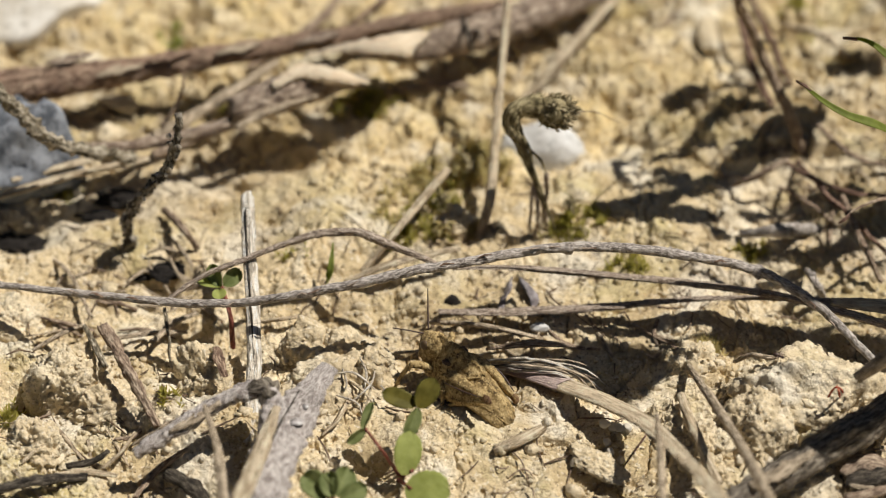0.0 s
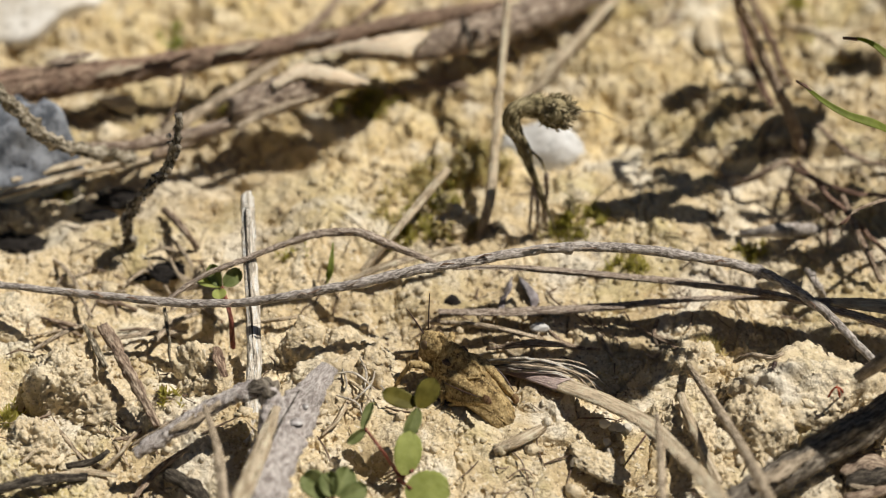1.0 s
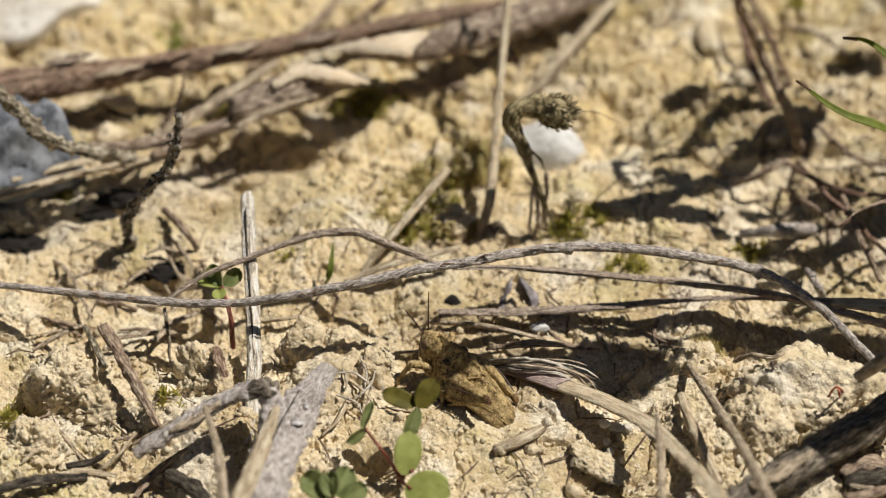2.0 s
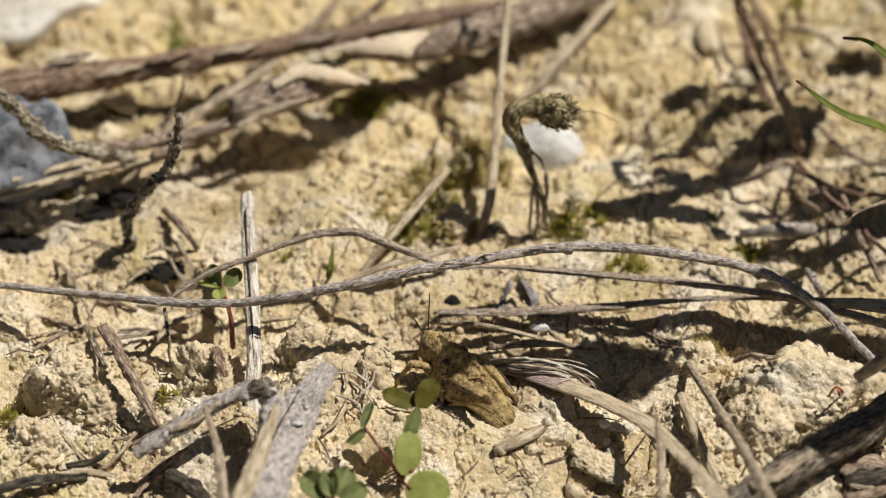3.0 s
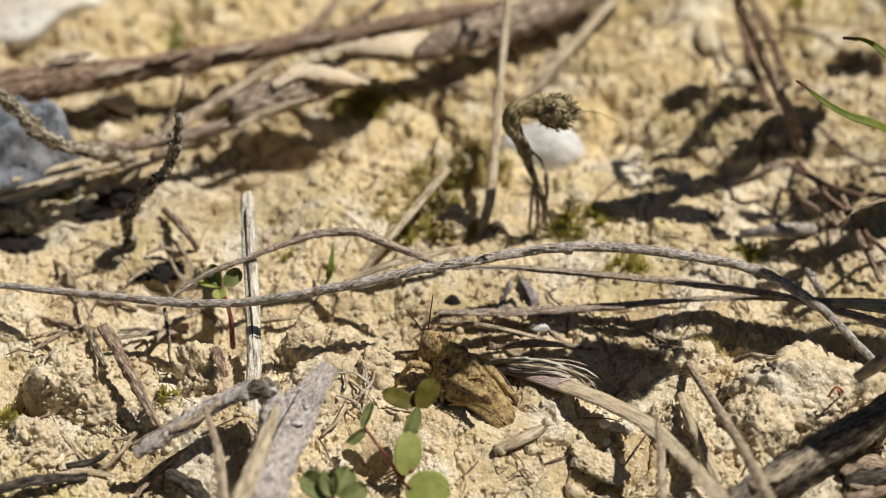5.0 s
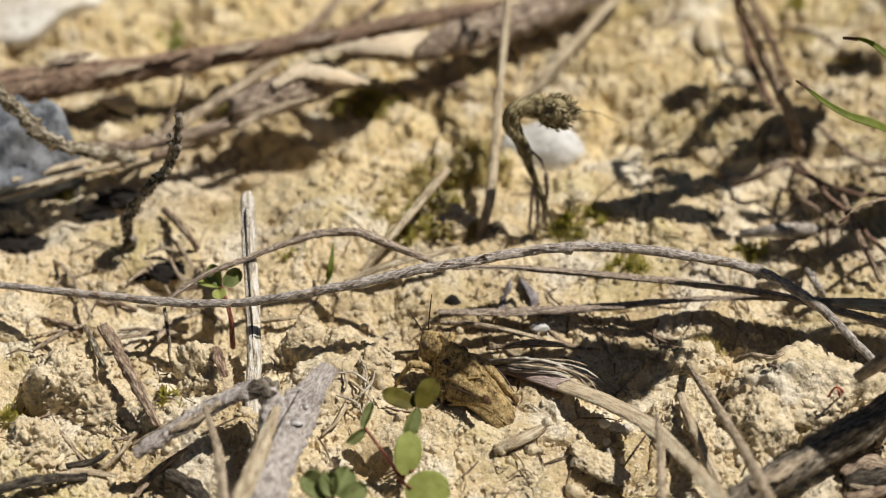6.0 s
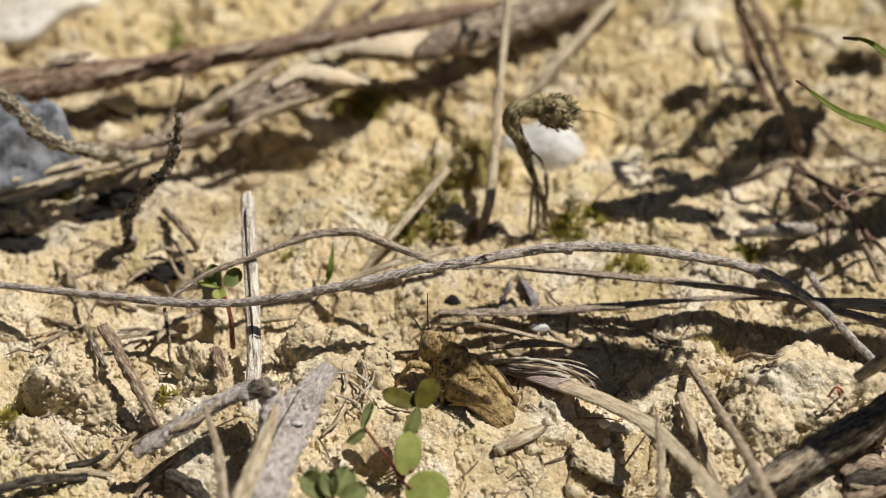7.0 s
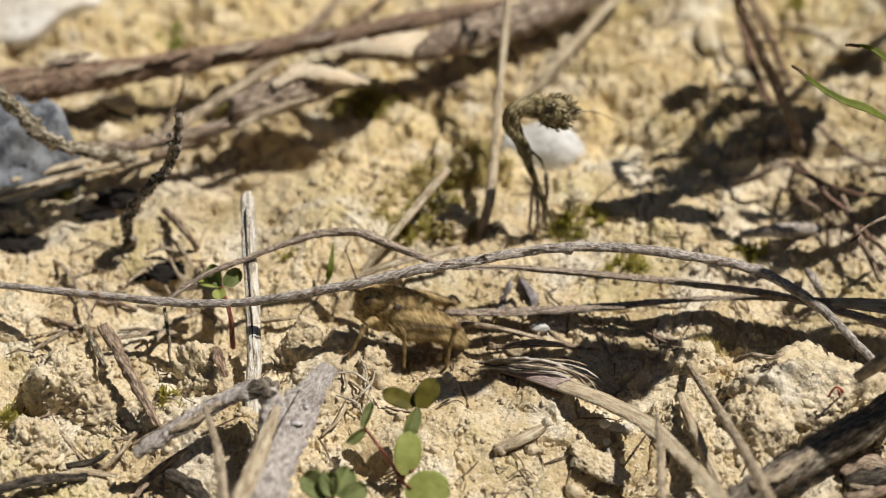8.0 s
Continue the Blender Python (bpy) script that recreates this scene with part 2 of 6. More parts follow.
def leaf_material(name, dark, light, through_col, trans=0.35):
    m, nt, b = material(name, 0.6, 0.2)
    v = coords(nt, "Object", (1, 1, 1))
    c = ramp(nt, noise_tex(nt, v, 700, 5, 0.65), [(0.38, dark), (0.62, light)])
    nt.links.new(c, b.inputs["Base Color"])
    bumped(nt, b, noise_tex(nt, v, 1500, 3), 0.25, 0.0002)
    t = node(nt, "ShaderNodeBsdfTranslucent", Color=(*through_col, 1))
    mx = node(nt, "ShaderNodeMixShader", Fac=trans)
    nt.links.new(b.outputs[0], mx.inputs[1])
    nt.links.new(t.outputs[0], mx.inputs[2])
    nt.links.new(mx.outputs[0], nt.nodes["Material Output"].inputs[0])
    return m


CLAY = clay_material("clay", 1.0, 0.0001)
CLOD = clay_material("crumbly_clay", 1.0, 0.18)
GREY_STEM = fibre_material("grey_dry_stem", (0.15, 0.125, 0.105), (0.34, 0.295, 0.255), (0.58, 0.525, 0.46), spots=0.5, along=700, stretch=2.5, cracks=0.25, flakes=0.6, bump=0.5, fine=2.2)
PINK_STEM = fibre_material("pinkish_dry_stem", (0.19, 0.135, 0.10), (0.42, 0.325, 0.245), (0.66, 0.56, 0.45), spots=0.5, along=320, stretch=6, flakes=0.6, fine=1.8)
HEAD_STALK = fibre_material("olive_brown_stalk", (0.085, 0.066, 0.028), (0.23, 0.185, 0.09), (0.46, 0.385, 0.22), spots=0.5, along=260, stretch=3)
BROWN_STEM = fibre_material("brown_dry_stem", (0.16, 0.10, 0.07), (0.32, 0.23, 0.16), (0.50, 0.40, 0.29), spots=0.6)
STRAW = fibre_material("pale_straw", (0.34, 0.245, 0.15), (0.60, 0.475, 0.315), (0.78, 0.665, 0.49), spots=0.35, flakes=0.5, fine=0.5)
WHITE_STRAW = fibre_material("bleached_straw", (0.34, 0.28, 0.21), (0.66, 0.58, 0.46), (0.84, 0.78, 0.67), spots=0.3, along=120, stretch=20, flakes=0.7, fine=0.6)
STRAW_GREY = fibre_material("weathered_straw", (0.24, 0.18, 0.12), (0.43, 0.34, 0.235), (0.62, 0.51, 0.37), spots=0.55)
BARK = fibre_material("purple_brown_bark", (0.12, 0.068, 0.046), (0.275, 0.175, 0.12), (0.49, 0.365, 0.255), spots=0.7, along=120, stretch=8)
LOG_GREY = fibre_material("weathered_grey_wood", (0.05, 0.04, 0.03), (0.15, 0.122, 0.092), (0.33, 0.285, 0.22), spots=0.6, along=200, stretch=8)
DARK_WOOD = fibre_material("dark_wet_wood", (0.02, 0.016, 0.012), (0.055, 0.044, 0.033), (0.16, 0.135, 0.10), spots=0.7, along=110, stretch=10)
GREY_BARK = fibre_material("grey_flaking_bark", (0.20, 0.16, 0.14), (0.40, 0.35, 0.315), (0.66, 0.605, 0.55), spots=0.6, along=1100, stretch=1.1, bump=0.6, cracks=0.25, flakes=0.55, fine=2.0)
LOG_BARK = fibre_material("weathered_log", (0.10, 0.062, 0.046), (0.29, 0.21, 0.152), (0.62, 0.51, 0.39), spots=0.7, along=150, stretch=9)
DARK_TWIG = fibre_material("blackened_twig", (0.035, 0.03, 0.022), (0.12, 0.098, 0.068), (0.56, 0.50, 0.40), spots=0.4, along=500, stretch=2, bump=0.9, fine=1.4)
TWIG = fibre_material("dark_knobbly_twig", (0.10, 0.08, 0.05), (0.25, 0.205, 0.135), (0.58, 0.51, 0.39), spots=0.5, along=260, stretch=3, bump=0.9)
RED_STEM = fibre_material("red_brown_stem", (0.085, 0.045, 0.032), (0.185, 0.108, 0.075), (0.32, 0.21, 0.15), spots=0.3)
TORN_WOOD = fibre_material("torn_pale_wood", (0.66, 0.47, 0.30), (0.88, 0.71, 0.49), (0.92, 0.83, 0.65), spots=0.08, flakes=0.25, cracks=0.3)
SHEATH = fibre_material("purple_sheath", (0.22, 0.145, 0.13), (0.44, 0.33, 0.29), (0.68, 0.56, 0.48), spots=0.4, flakes=0.4)
RED_PETIOLE = fibre_material("red_petiole", (0.15, 0.04, 0.03), (0.24, 0.07, 0.05), (0.33, 0.14, 0.09), spots=0.0, rough=0.5)
# near black: the seed husk, and lumps that imitate shade in hollows
HUSK_AND_SHADE = fibre_material("black_husk_and_shade", (0.008, 0.006, 0.005), (0.015, 0.012, 0.01), (0.03, 0.025, 0.02), spots=0.0)
WHITE_BARK = fibre_material("pale_bark_flake", (0.34, 0.29, 0.27), (0.55, 0.50, 0.47), (0.72, 0.68, 0.64), spots=0.5)
WHITE_STONE = stone_material("white_quartz", (0.52, 0.50, 0.46), (0.72, 0.71, 0.68))
CREAM_STONE = stone_material("cream_limestone", (0.52, 0.46, 0.36), (0.78, 0.74, 0.66))
BLUE_STONE = stone_material("blue_grey_stone", (0.05, 0.056, 0.066), (0.33, 0.345, 0.37), 170)
GREY_FLAKE = stone_material("grey_flake", (0.10, 0.085, 0.085), (0.36, 0.325, 0.325), 420)
YOUNG_LEAF = leaf_material("young_leaf", (0.15, 0.18, 0.06), (0.29, 0.32, 0.13), (0.34, 0.38, 0.09), 0.35)
LEAF = leaf_material("clover_leaf", (0.085, 0.076, 0.012), (0.18, 0.155, 0.03), (0.30, 0.26, 0.02), 0.3)
PALE_LEAF = leaf_material("pale_cotyledon", (0.30, 0.33, 0.09), (0.42, 0.45, 0.14), (0.45, 0.5, 0.08), 0.35)
GRASS = leaf_material("grass_blade", (0.12, 0.145, 0.025), (0.23, 0.26, 0.06), (0.40, 0.48, 0.07), 0.45)
MOSS = leaf_material("olive_moss", (0.22, 0.195, 0.045), (0.44, 0.39, 0.11), (0.50, 0.46, 0.08), 0.45)
DRY_MOSS = leaf_material("dry_moss", (0.38, 0.32, 0.14), (0.64, 0.56, 0.30), (0.72, 0.62, 0.28), 0.5)


# ---- builders ----
def mesh(name, verts, faces, mat, uvs=None, smooth=True):
    me = bpy.data.meshes.new(name)
    me.from_pydata(np.asarray(verts).tolist() if not isinstance(verts, list) else verts, [], faces)
    if uvs is not None:
        layer = me.uv_layers.new(name="length")
        idx = np.empty(len(me.loops), dtype=np.int32)
        me.loops.foreach_get("vertex_index", idx)
        layer.data.foreach_set("uv", np.asarray(uvs, dtype=np.float32)[idx].ravel())
    if smooth:
        me.polygons.foreach_set("use_smooth", np.ones(len(me.polygons), dtype=bool))
    me.materials.append(mat)
    me.update()
    return me


def spline(points, count):
    """Catmull-Rom curve through the points, evenly spaced along its length."""
    p = np.asarray(points, dtype=float)
    p = np.vstack([2 * p[0] - p[1], p, 2 * p[-1] - p[-2]])
    out = []
    for i in range(1, len(p) - 2):
        t = np.linspace(0, 1, 24, endpoint=False)[:, None]
        a, b, c, d = p[i - 1], p[i], p[i + 1], p[i + 2]
        out.append(0.5 * (2 * b + (c - a) * t + (2 * a - 5 * b + 4 * c - d) * t ** 2 + (3 * b - a - 3 * c + d) * t ** 3))
    out = np.vstack(out + [p[-2:-1]])
    s = np.r_[0, np.cumsum(np.linalg.norm(np.diff(out, axis=0), axis=1))]
    at = np.linspace(0, s[-1], count)
    return np.stack([np.interp(at, s, out[:, k]) for k in range(out.shape[1])], 1), at


def sweep(points, radii, sides=12, step=0.45, flat=1.0, turn=0.0, grooves=0.0, rough=0.08, lumps=0.0, seed=0, ragged=0.0, wander=0.0, flaky=0.0):
    """A stem through points (mm) with radii (mm): verts in metres, quads and end caps, uvs in metres along and around."""
    pts = np.asarray(points, dtype=float)
    length = np.linalg.norm(np.diff(pts, axis=0), axis=1).sum()
    n = int(min(700, max(8, length / step)))
    c, s = spline(pts, n)
    if wander:
        for k in range(3):
            c[:, k] += wander * fbm(s / 4.0 + 31 * k, np.full(n, seed + 0.5), 3, 90 + k)
    rad = np.interp(np.linspace(0, 1, n), np.linspace(0, 1, len(radii)), radii)
    tan = np.gradient(c, axis=0)
    tan /= np.linalg.norm(tan, axis=1)[:, None]
    side = np.cross(tan, (0, 0, 1))
    side[np.linalg.norm(side, axis=1) < 1e-3] = (1, 0, 0)
    side /= np.linalg.norm(side, axis=1)[:, None]
    for i in range(1, n):
        side[i] = side[i - 1] - tan[i] * side[i - 1].dot(tan[i])
        side[i] /= np.linalg.norm(side[i])
    up = np.cross(side, tan)
    ang = np.linspace(0, 2 * math.pi, sides, endpoint=False)
    A, Sg = np.meshgrid(ang, s)
    r = rad[:, None] * np.ones_like(A)
    r = r * (1 + rough * fbm(np.cos(A) * 1.3 + Sg * 0.9 + seed * 7.1, np.sin(A) * 1.3 + Sg * 0.35, 3, 17))
    if grooves:
        r = r * (1 - grooves * np.abs(np.sin(A * 2.5 + 0.12 * Sg + seed)) * (0.6 + 0.4 * vnoise(Sg * 0.4, A, 3)))
    if flaky:
        r = r * (1 + flaky * (plates(Sg / 1.1 + 0.4 * vnoise(Sg, A, 4), A * 1.4 + seed, 37, 0.3) - 0.4))
    if lumps:
        r = r * (1 + lumps * grains(Sg / (1.6 * max(radii)), A * 0.9 + seed, 23, 0.7))
    ca, sa = np.cos(A), flat * np.sin(A)
    ea, eb = ca * math.cos(turn) - sa * math.sin(turn), ca * math.sin(turn) + sa * math.cos(turn)
    v = c[:, None, :] + r[..., None] * (ea[..., None] * side[:, None, :] + eb[..., None] * up[:, None, :])
    if ragged:
        for end, sgn in ((0, -1), (n - 1, 1)):
            v[end] += sgn * tan[end] * ragged * rad[end] * hash01(np.arange(sides), np.full(sides, end), 0, seed + 3)[:, None]
    verts = v.reshape(-1, 3) * MM
    faces = [(i * sides + j, i * sides + (j + 1) % sides, (i + 1) * sides + (j + 1) % sides, (i + 1) * sides + j) for i in range(n - 1) for j in range(sides)]
    faces += [tuple(range(sides - 1, -1, -1)), tuple((n - 1) * sides + j for j in range(sides))]
    uvs = np.stack([Sg.ravel() * MM, np.abs(A.ravel() / math.pi - 1) * 1.5 * max(radii) * MM * 2], 1)
    return verts, faces, uvs


def joined(pieces):
    verts, faces, uvs, base = [], [], [], 0
    for v, f, u in pieces:
        verts.append(v), uvs.append(u)
        faces += [tuple(i + base for i in q) for q in f]
        base += len(v)
    return np.vstack(verts), faces, np.vstack(uvs)


def thing(name, geo, mat, label, category, group=""):
    """One mesh as a top-level thing, its origin at its lowest point."""
    v, f, u = geo
    v = np.asarray(v)
    o = v[np.argmin(v[:, 2])]
    ob = new(name, mesh(name, v - o, f, mat, u))
    ob.location = o
    return tagged(ob, label, category, group)


def part(name, geo, mat, parent, label=""):
    v, f, u = geo
    ob = new(name, mesh(name, v, f, mat, u))
    ob.parent = parent
    return tagged(ob, label)


def on(ob, name, geo, mat, label=""):
    """A part of a thing that is one mesh, given in the same mm space as the thing."""
    v, f, u = geo
    return part(name, (np.asarray(v) - np.array(ob.location), f, u), mat, ob, label)


def root(name, at, label, category, group=""):
    ob = new(name)
    ob.location = np.asarray(at) * MM
    ob.empty_display_size = 0.002
    return tagged(ob, label, category, group)


def local(geo, at):
    v, f, u = geo
    return v - np.asarray(at) * MM, f, u


def ball(subdiv):
    bm = bmesh.new()
    bmesh.ops.create_icosphere(bm, subdivisions=subdiv, radius=1)
    v = np.array([q.co[:] for q in bm.verts])
    f = [tuple(q.index for q in g.verts) for g in bm.faces]
    bm.free()
    return v, f


BALLS = {k: ball(k) for k in (1, 2, 3, 4, 5, 6)}


def rock(centre, size, seed, subdiv=4, rough=0.25, facets=0.0, tilt=0.0, crumbs=0.0, scale=1.0):
    """A lump at centre with half sizes (mm)."""
    v, f = BALLS[subdiv]
    d = v.copy()
    r = 1 + rough * fbm3(v * 1.4 * scale + seed * 3.3, 5, seed)
    if facets:
        g = np.random.RandomState(seed)
        for _ in range(9):
            nrm = g.normal(size=3)
            nrm /= np.linalg.norm(nrm)
            r = np.minimum(r, (1 - facets * g.uniform(0.2, 1.0)) / np.maximum(0.05, v @ nrm))
    p = d * r[:, None] * np.asarray(size)
    if crumbs:
        q = p + 0.5 * np.stack([fbm3(p * 0.9 + 7 * n, 2, seed + n) for n in range(3)], 1)
        k = crumbs * (0.8 * plates3(q / 2.9 + seed, seed, 0.4) + 0.7 * plates3(q / 1.35, seed + 3, 0.36) + 0.3 * grains3(q / 0.62, seed + 9, 0.6) - 0.7)
        w = q + 0.16 * np.stack([fbm3(q * 3.3 + 5 * n, 2, seed + 30 + n) for n in range(3)], 1)
        k = k + 0.36 * plates3(w / 0.8, seed + 9, 0.34) + 0.12 * fbm3(q * 3.1, 4, seed + 5, 0.65)
        p = p + d * k[:, None]
    c, s = math.cos(tilt), math.sin(tilt)
    p = p @ np.array([[c, s, 0], [-s, c, 0], [0, 0, 1]])
    return (p + np.asarray(centre)) * MM, f, p[:, :2] * MM


def ribbon(points, widths, thick=0.12, fold=0.25, turn=0.0, step=0.5, roll=0.0, seed=0):
    """A leaf blade with a folded midrib: widths and thickness in mm."""
    pts = np.asarray(points, dtype=float)
    length = np.linalg.norm(np.diff(pts, axis=0), axis=1).sum()
    n = int(max(8, length / step))
    c, s = spline(pts, n)
    w = np.interp(np.linspace(0, 1, n), np.linspace(0, 1, len(widths)), widths)
    tan = np.gradient(c, axis=0)
    tan /= np.linalg.norm(tan, axis=1)[:, None]
    side = np.cross(tan, (0, 0, 1))
    side /= np.maximum(1e-6, np.linalg.norm(side, axis=1))[:, None]
    up = np.cross(side, tan)
    cols = 7
    verts, uvs = [], []
    for layer in (1, -1):
        for i in range(n):
            a = turn + roll * i / n
            e1 = side[i] * math.cos(a) + up[i] * math.sin(a)
            e2 = up[i] * math.cos(a) - side[i] * math.sin(a)
            for j in range(cols):
                q = 2 * j / (cols - 1) - 1
                rib = 0.06 * math.cos(q * 9)
                verts.append(c[i] + e1 * q * w[i] / 2 + e2 * (abs(q) * fold * w[i] + layer * thick / 2 * (1 - 0.6 * abs(q)) + rib * thick))
                uvs.append((s[i] * MM, q * w[i] / 2 * MM))
    faces, half = [], n * cols
    for i in range(n - 1):
        for j in range(cols - 1):
            k = i * cols + j
            faces.append((k, k + 1, k + cols + 1, k + cols))
            faces.append((half + k, half + k + cols, half + k + cols + 1, half + k + 1))
        for j in (0, cols - 1):
            k = i * cols + j
            faces.append((k, k + cols, half + k + cols, half + k) if j == 0 else (k, half + k, half + k + cols, k + cols))
    for i in (0, n - 1):
        for j in range(cols - 1):
            k = i * cols + j
            faces.append((k, half + k, half + k + 1, k + 1) if i == 0 else (k, k + 1, half + k + 1, half + k))
    return np.array(verts) * MM, faces, np.array(uvs)


# ---- ground ----
def spread(lo, hi, step, far):
    inner = np.arange(lo, hi + step / 2, step)
    grow, d = [], step
    x = 0.0
    while x < far:
        d *= 1.22
        x += d
        grow.append(x)
    grow = np.array(grow)
    return np.r_[(lo - grow)[::-1], inner, hi + grow]


def build_ground():
    xs = spread(-72, 72, 0.135, 40000.0)
    ys = np.r_[spread(-45, -4, 0.115, 40000.0)]
    ys = np.r_[ys[ys <= -4], np.arange(-3.85, 60, 0.19), 60 + np.cumsum(0.2 * 1.22 ** np.arange(1, 58))]
    X, Y = np.meshgrid(xs, ys)
    Z = height(X.ravel(), Y.ravel())
    far = np.maximum(0, np.maximum(np.abs(X.ravel()) - 90, np.abs(Y.ravel() - 8) - 68))
    Z = np.where(far > 0, Z * np.exp(-far / 60) - 1.0 * (1 - np.exp(-far / 60)), Z)
    ny, nx = X.shape
    V = np.stack([X.ravel(), Y.ravel(), Z], 1) * MM
    k = (np.arange(ny - 1)[:, None] * nx + np.arange(nx - 1)[None]).ravel()
    F = np.stack([k, k + 1, k + nx + 1, k + nx], 1)
    me = bpy.data.meshes.new("ground")
    me.vertices.add(len(V))
    me.vertices.foreach_set("co", V.astype(np.float32).ravel())
    me.loops.add(F.size)
    me.loops.foreach_set("vertex_index", F.astype(np.int32).ravel())
    me.polygons.add(len(F))
    me.polygons.foreach_set("loop_start", np.arange(0, F.size, 4, dtype=np.int32))
    me.polygons.foreach_set("use_smooth", np.ones(len(F), dtype=bool))
    me.materials.append(CLAY)
    me.update(calc_edges=True)
    return tagged(new("ground", me), "dry pale yellow crumbly clay soil", "ground", "", "structure")


ground = build_ground()


def lay(x, y):
    return float(height(np.array([x]), np.array([y]))[0])


def build_crumbs():
    """Loose grains and crumbs of clay lying about."""
    g = np.random.RandomState(4)
    bv, bf = BALLS[1]
    bf = np.array(bf)
    n = 13000
    x, y = g.uniform(-68, 68, n), g.uniform(-44, 58, n)
    keep = fbm(x / 9, y / 9, 2, 131) > g.uniform(-0.9, 0.7, n)
    x, y = x[keep], y[keep]
    z = height(x, y)
    r = np.minimum(1.1, 0.12 + 0.14 * g.exponential(1.0, len(x)))
    V, F = [], []
    for i in range(len(x)):
        shape = bv * (1 + 0.35 * g.uniform(-1, 1, (len(bv), 1))) * r[i] * g.uniform(0.65, 1.2, 3)
        V.append(shape + (x[i], y[i], z[i] + 0.25 * r[i]))
        F.append(bf + i * len(bv))
    me = mesh("clay_crumbs", np.vstack(V) * MM, np.vstack(F).tolist(), CLOD, None, True)
    return tagged(new("clay_crumbs", me), "loose pale clay crumbs and grains scattered on the soil", "soil crumbs", "", "stuff")


build_crumbs()

# ---- clods ----
def clod(at, size, seed, label="crumbly pale clay clod on the soil", crumbs=0.6):
    deep = (at[0], at[1], at[2] - 0.6 * size[2])
    geo = rock(deep, (1.12 * size[0], 1.12 * size[1], 1.6 * size[2]), seed, 6 if max(size) > 3.3 else 5, 0.22, crumbs=crumbs, scale=1.2)
    ob = thing("clay_clod", geo, CLOD, label, "clod", "clay clods")
    # loose crumbs stuck to the upper side, most of them small
    g = np.random.RandomState(seed)
    high = geo[0][geo[0][:, 2] > (at[2] - 0.35 * size[2]) * MM] / MM
    high = high[high[:, 1] < at[1] + 0.6 * size[1]]
    for k in range(int((12 if crumbs < 0.35 else 34) * (1.4 if max(size) > 4 else 1.0))):
        r = min(0.75, 0.2 + 0.16 * g.exponential(1.0))
        at_k = high[g.randint(len(high))]
        on(ob, "crumb", rock(at_k, (r, r * g.uniform(0.7, 1.2), r * g.uniform(0.6, 1.0)), seed + k, 2, 0.6, 0.55, tilt=g.uniform(0, 3)), CLOD)
    return ob


clod((-45.2, -22.8, -0.4), (4.3, 4.0, 4.2), 3, crumbs=0.75)
clod((-40.2, -25.2, -2.6), (4.8, 3.8, 2.6), 8, crumbs=0.75)
clod((-35.0, -27.0, -2.4), (3.2, 3.0, 2.6), 9, crumbs=0.75)
clod((-28.2, -22.0, -1.4), (3.9, 3.6, 4.2), 12, "crumbly pale clay clod with a dark bark chip on it", crumbs=0.7)
clod((-16.6, -16.9, -0.4), (2.7, 2.6, 2.9), 21, crumbs=0.22)
clod((-12.4, -17.2, -0.7), (3.0, 2.4, 2.6), 22, crumbs=0.22)
clod((-12.9, -20.6, -2.5), (7.2, 5.6, 3.7), 5, "broad fine-grained pale clay clod on the soil", 0.22)
clod((-14.0, -25.0, -3.0), (5.6, 4.6, 2.8), 7, "broad fine-grained pale clay clod on the soil", 0.3)
clod((-8.6, -21.2, -1.4), (2.9, 3.0, 3.2), 6, crumbs=0.45)
clod((44.0, -26.6, 0.4), (8.2, 5.6, 4.6), 17, "large crumbly pale clay clod on the soil", 0.4)
clod((30.7, -18.7, -1.6), (2.9, 2.2, 2.4), 31)
clod((36.4, -31.0, -0.2), (4.2, 5.0, 3.8), 33, crumbs=0.45)
clod((26.5, -29.5, -2.1), (2.6, 3.6, 2.6), 35)
clod((30.7, -34.2, -1.4), (3.2, 4.0, 2.6), 36)
clod((1.2, 5.5, -0.9), (2.0, 2.0, 2.6), 37)
clod((-48.0, -32.2, -2.2), (3.4, 3.2, 2.6), 38)

# ---- stones ----
def stone(name, at, size, seed, mat, label, facets=0.3, tilt=0.0, rough=0.12):
    return thing(name, rock(at, size, seed, 4, rough, facets, tilt), mat, label, "stone")


stone("white_pebble", (13.2, 20.9, -1.4), (6.3, 3.6, 4.2), 2, WHITE_STONE, "smooth white quartz pebble set in the clay", 0.1)
stone("limestone_block", (-60.9, 50.1, 2.2), (15.0, 9.0, 4.2), 9, CREAM_STONE, "large cream white stone lying behind the branch", 0.35)
stone("grey_stone", (-55.0, 13.8, 2.2), (10.4, 7.0, 8.0), 14, BLUE_STONE, "angular blue grey stone under the twigs", 0.5, 0.3, 0.45)
clod((-54.6, -11.1, -1.7), (4.6, 3.2, 2.6), 15, "rounded pale clay lump half sunk in the soil", 0.2)
stone("limestone_chip", (11.9, -14.0, -0.4), (1.3, 0.7, 0.6), 16, WHITE_STONE, "small white stone chip on the clay", 0.4)
stone("tan_stone", (37.8, 45.5, -0.3), (2.0, 4.2, 1.4), 20, CLOD, "oblong tan stone standing in the clay", 0.3)
stone("tan_stone", (-44.2, 29.9, -0.4), (3.8, 1.6, 1.5), 22, CLOD, "oblong tan stone below the branch", 0.5, -0.45)
stone("tan_stone", (-45.0, 23.6, -1.1), (3.4, 2.6, 2.2), 24, CLOD, "oblong tan stone below the branch", 0.5, 0.3, 0.3)


# ---- long stems and branches ----
def stem(name, pts, radii, mat, label, category="stem", group="", **kw):
    return thing(name, sweep(pts, radii, **kw), mat, label, category, group)


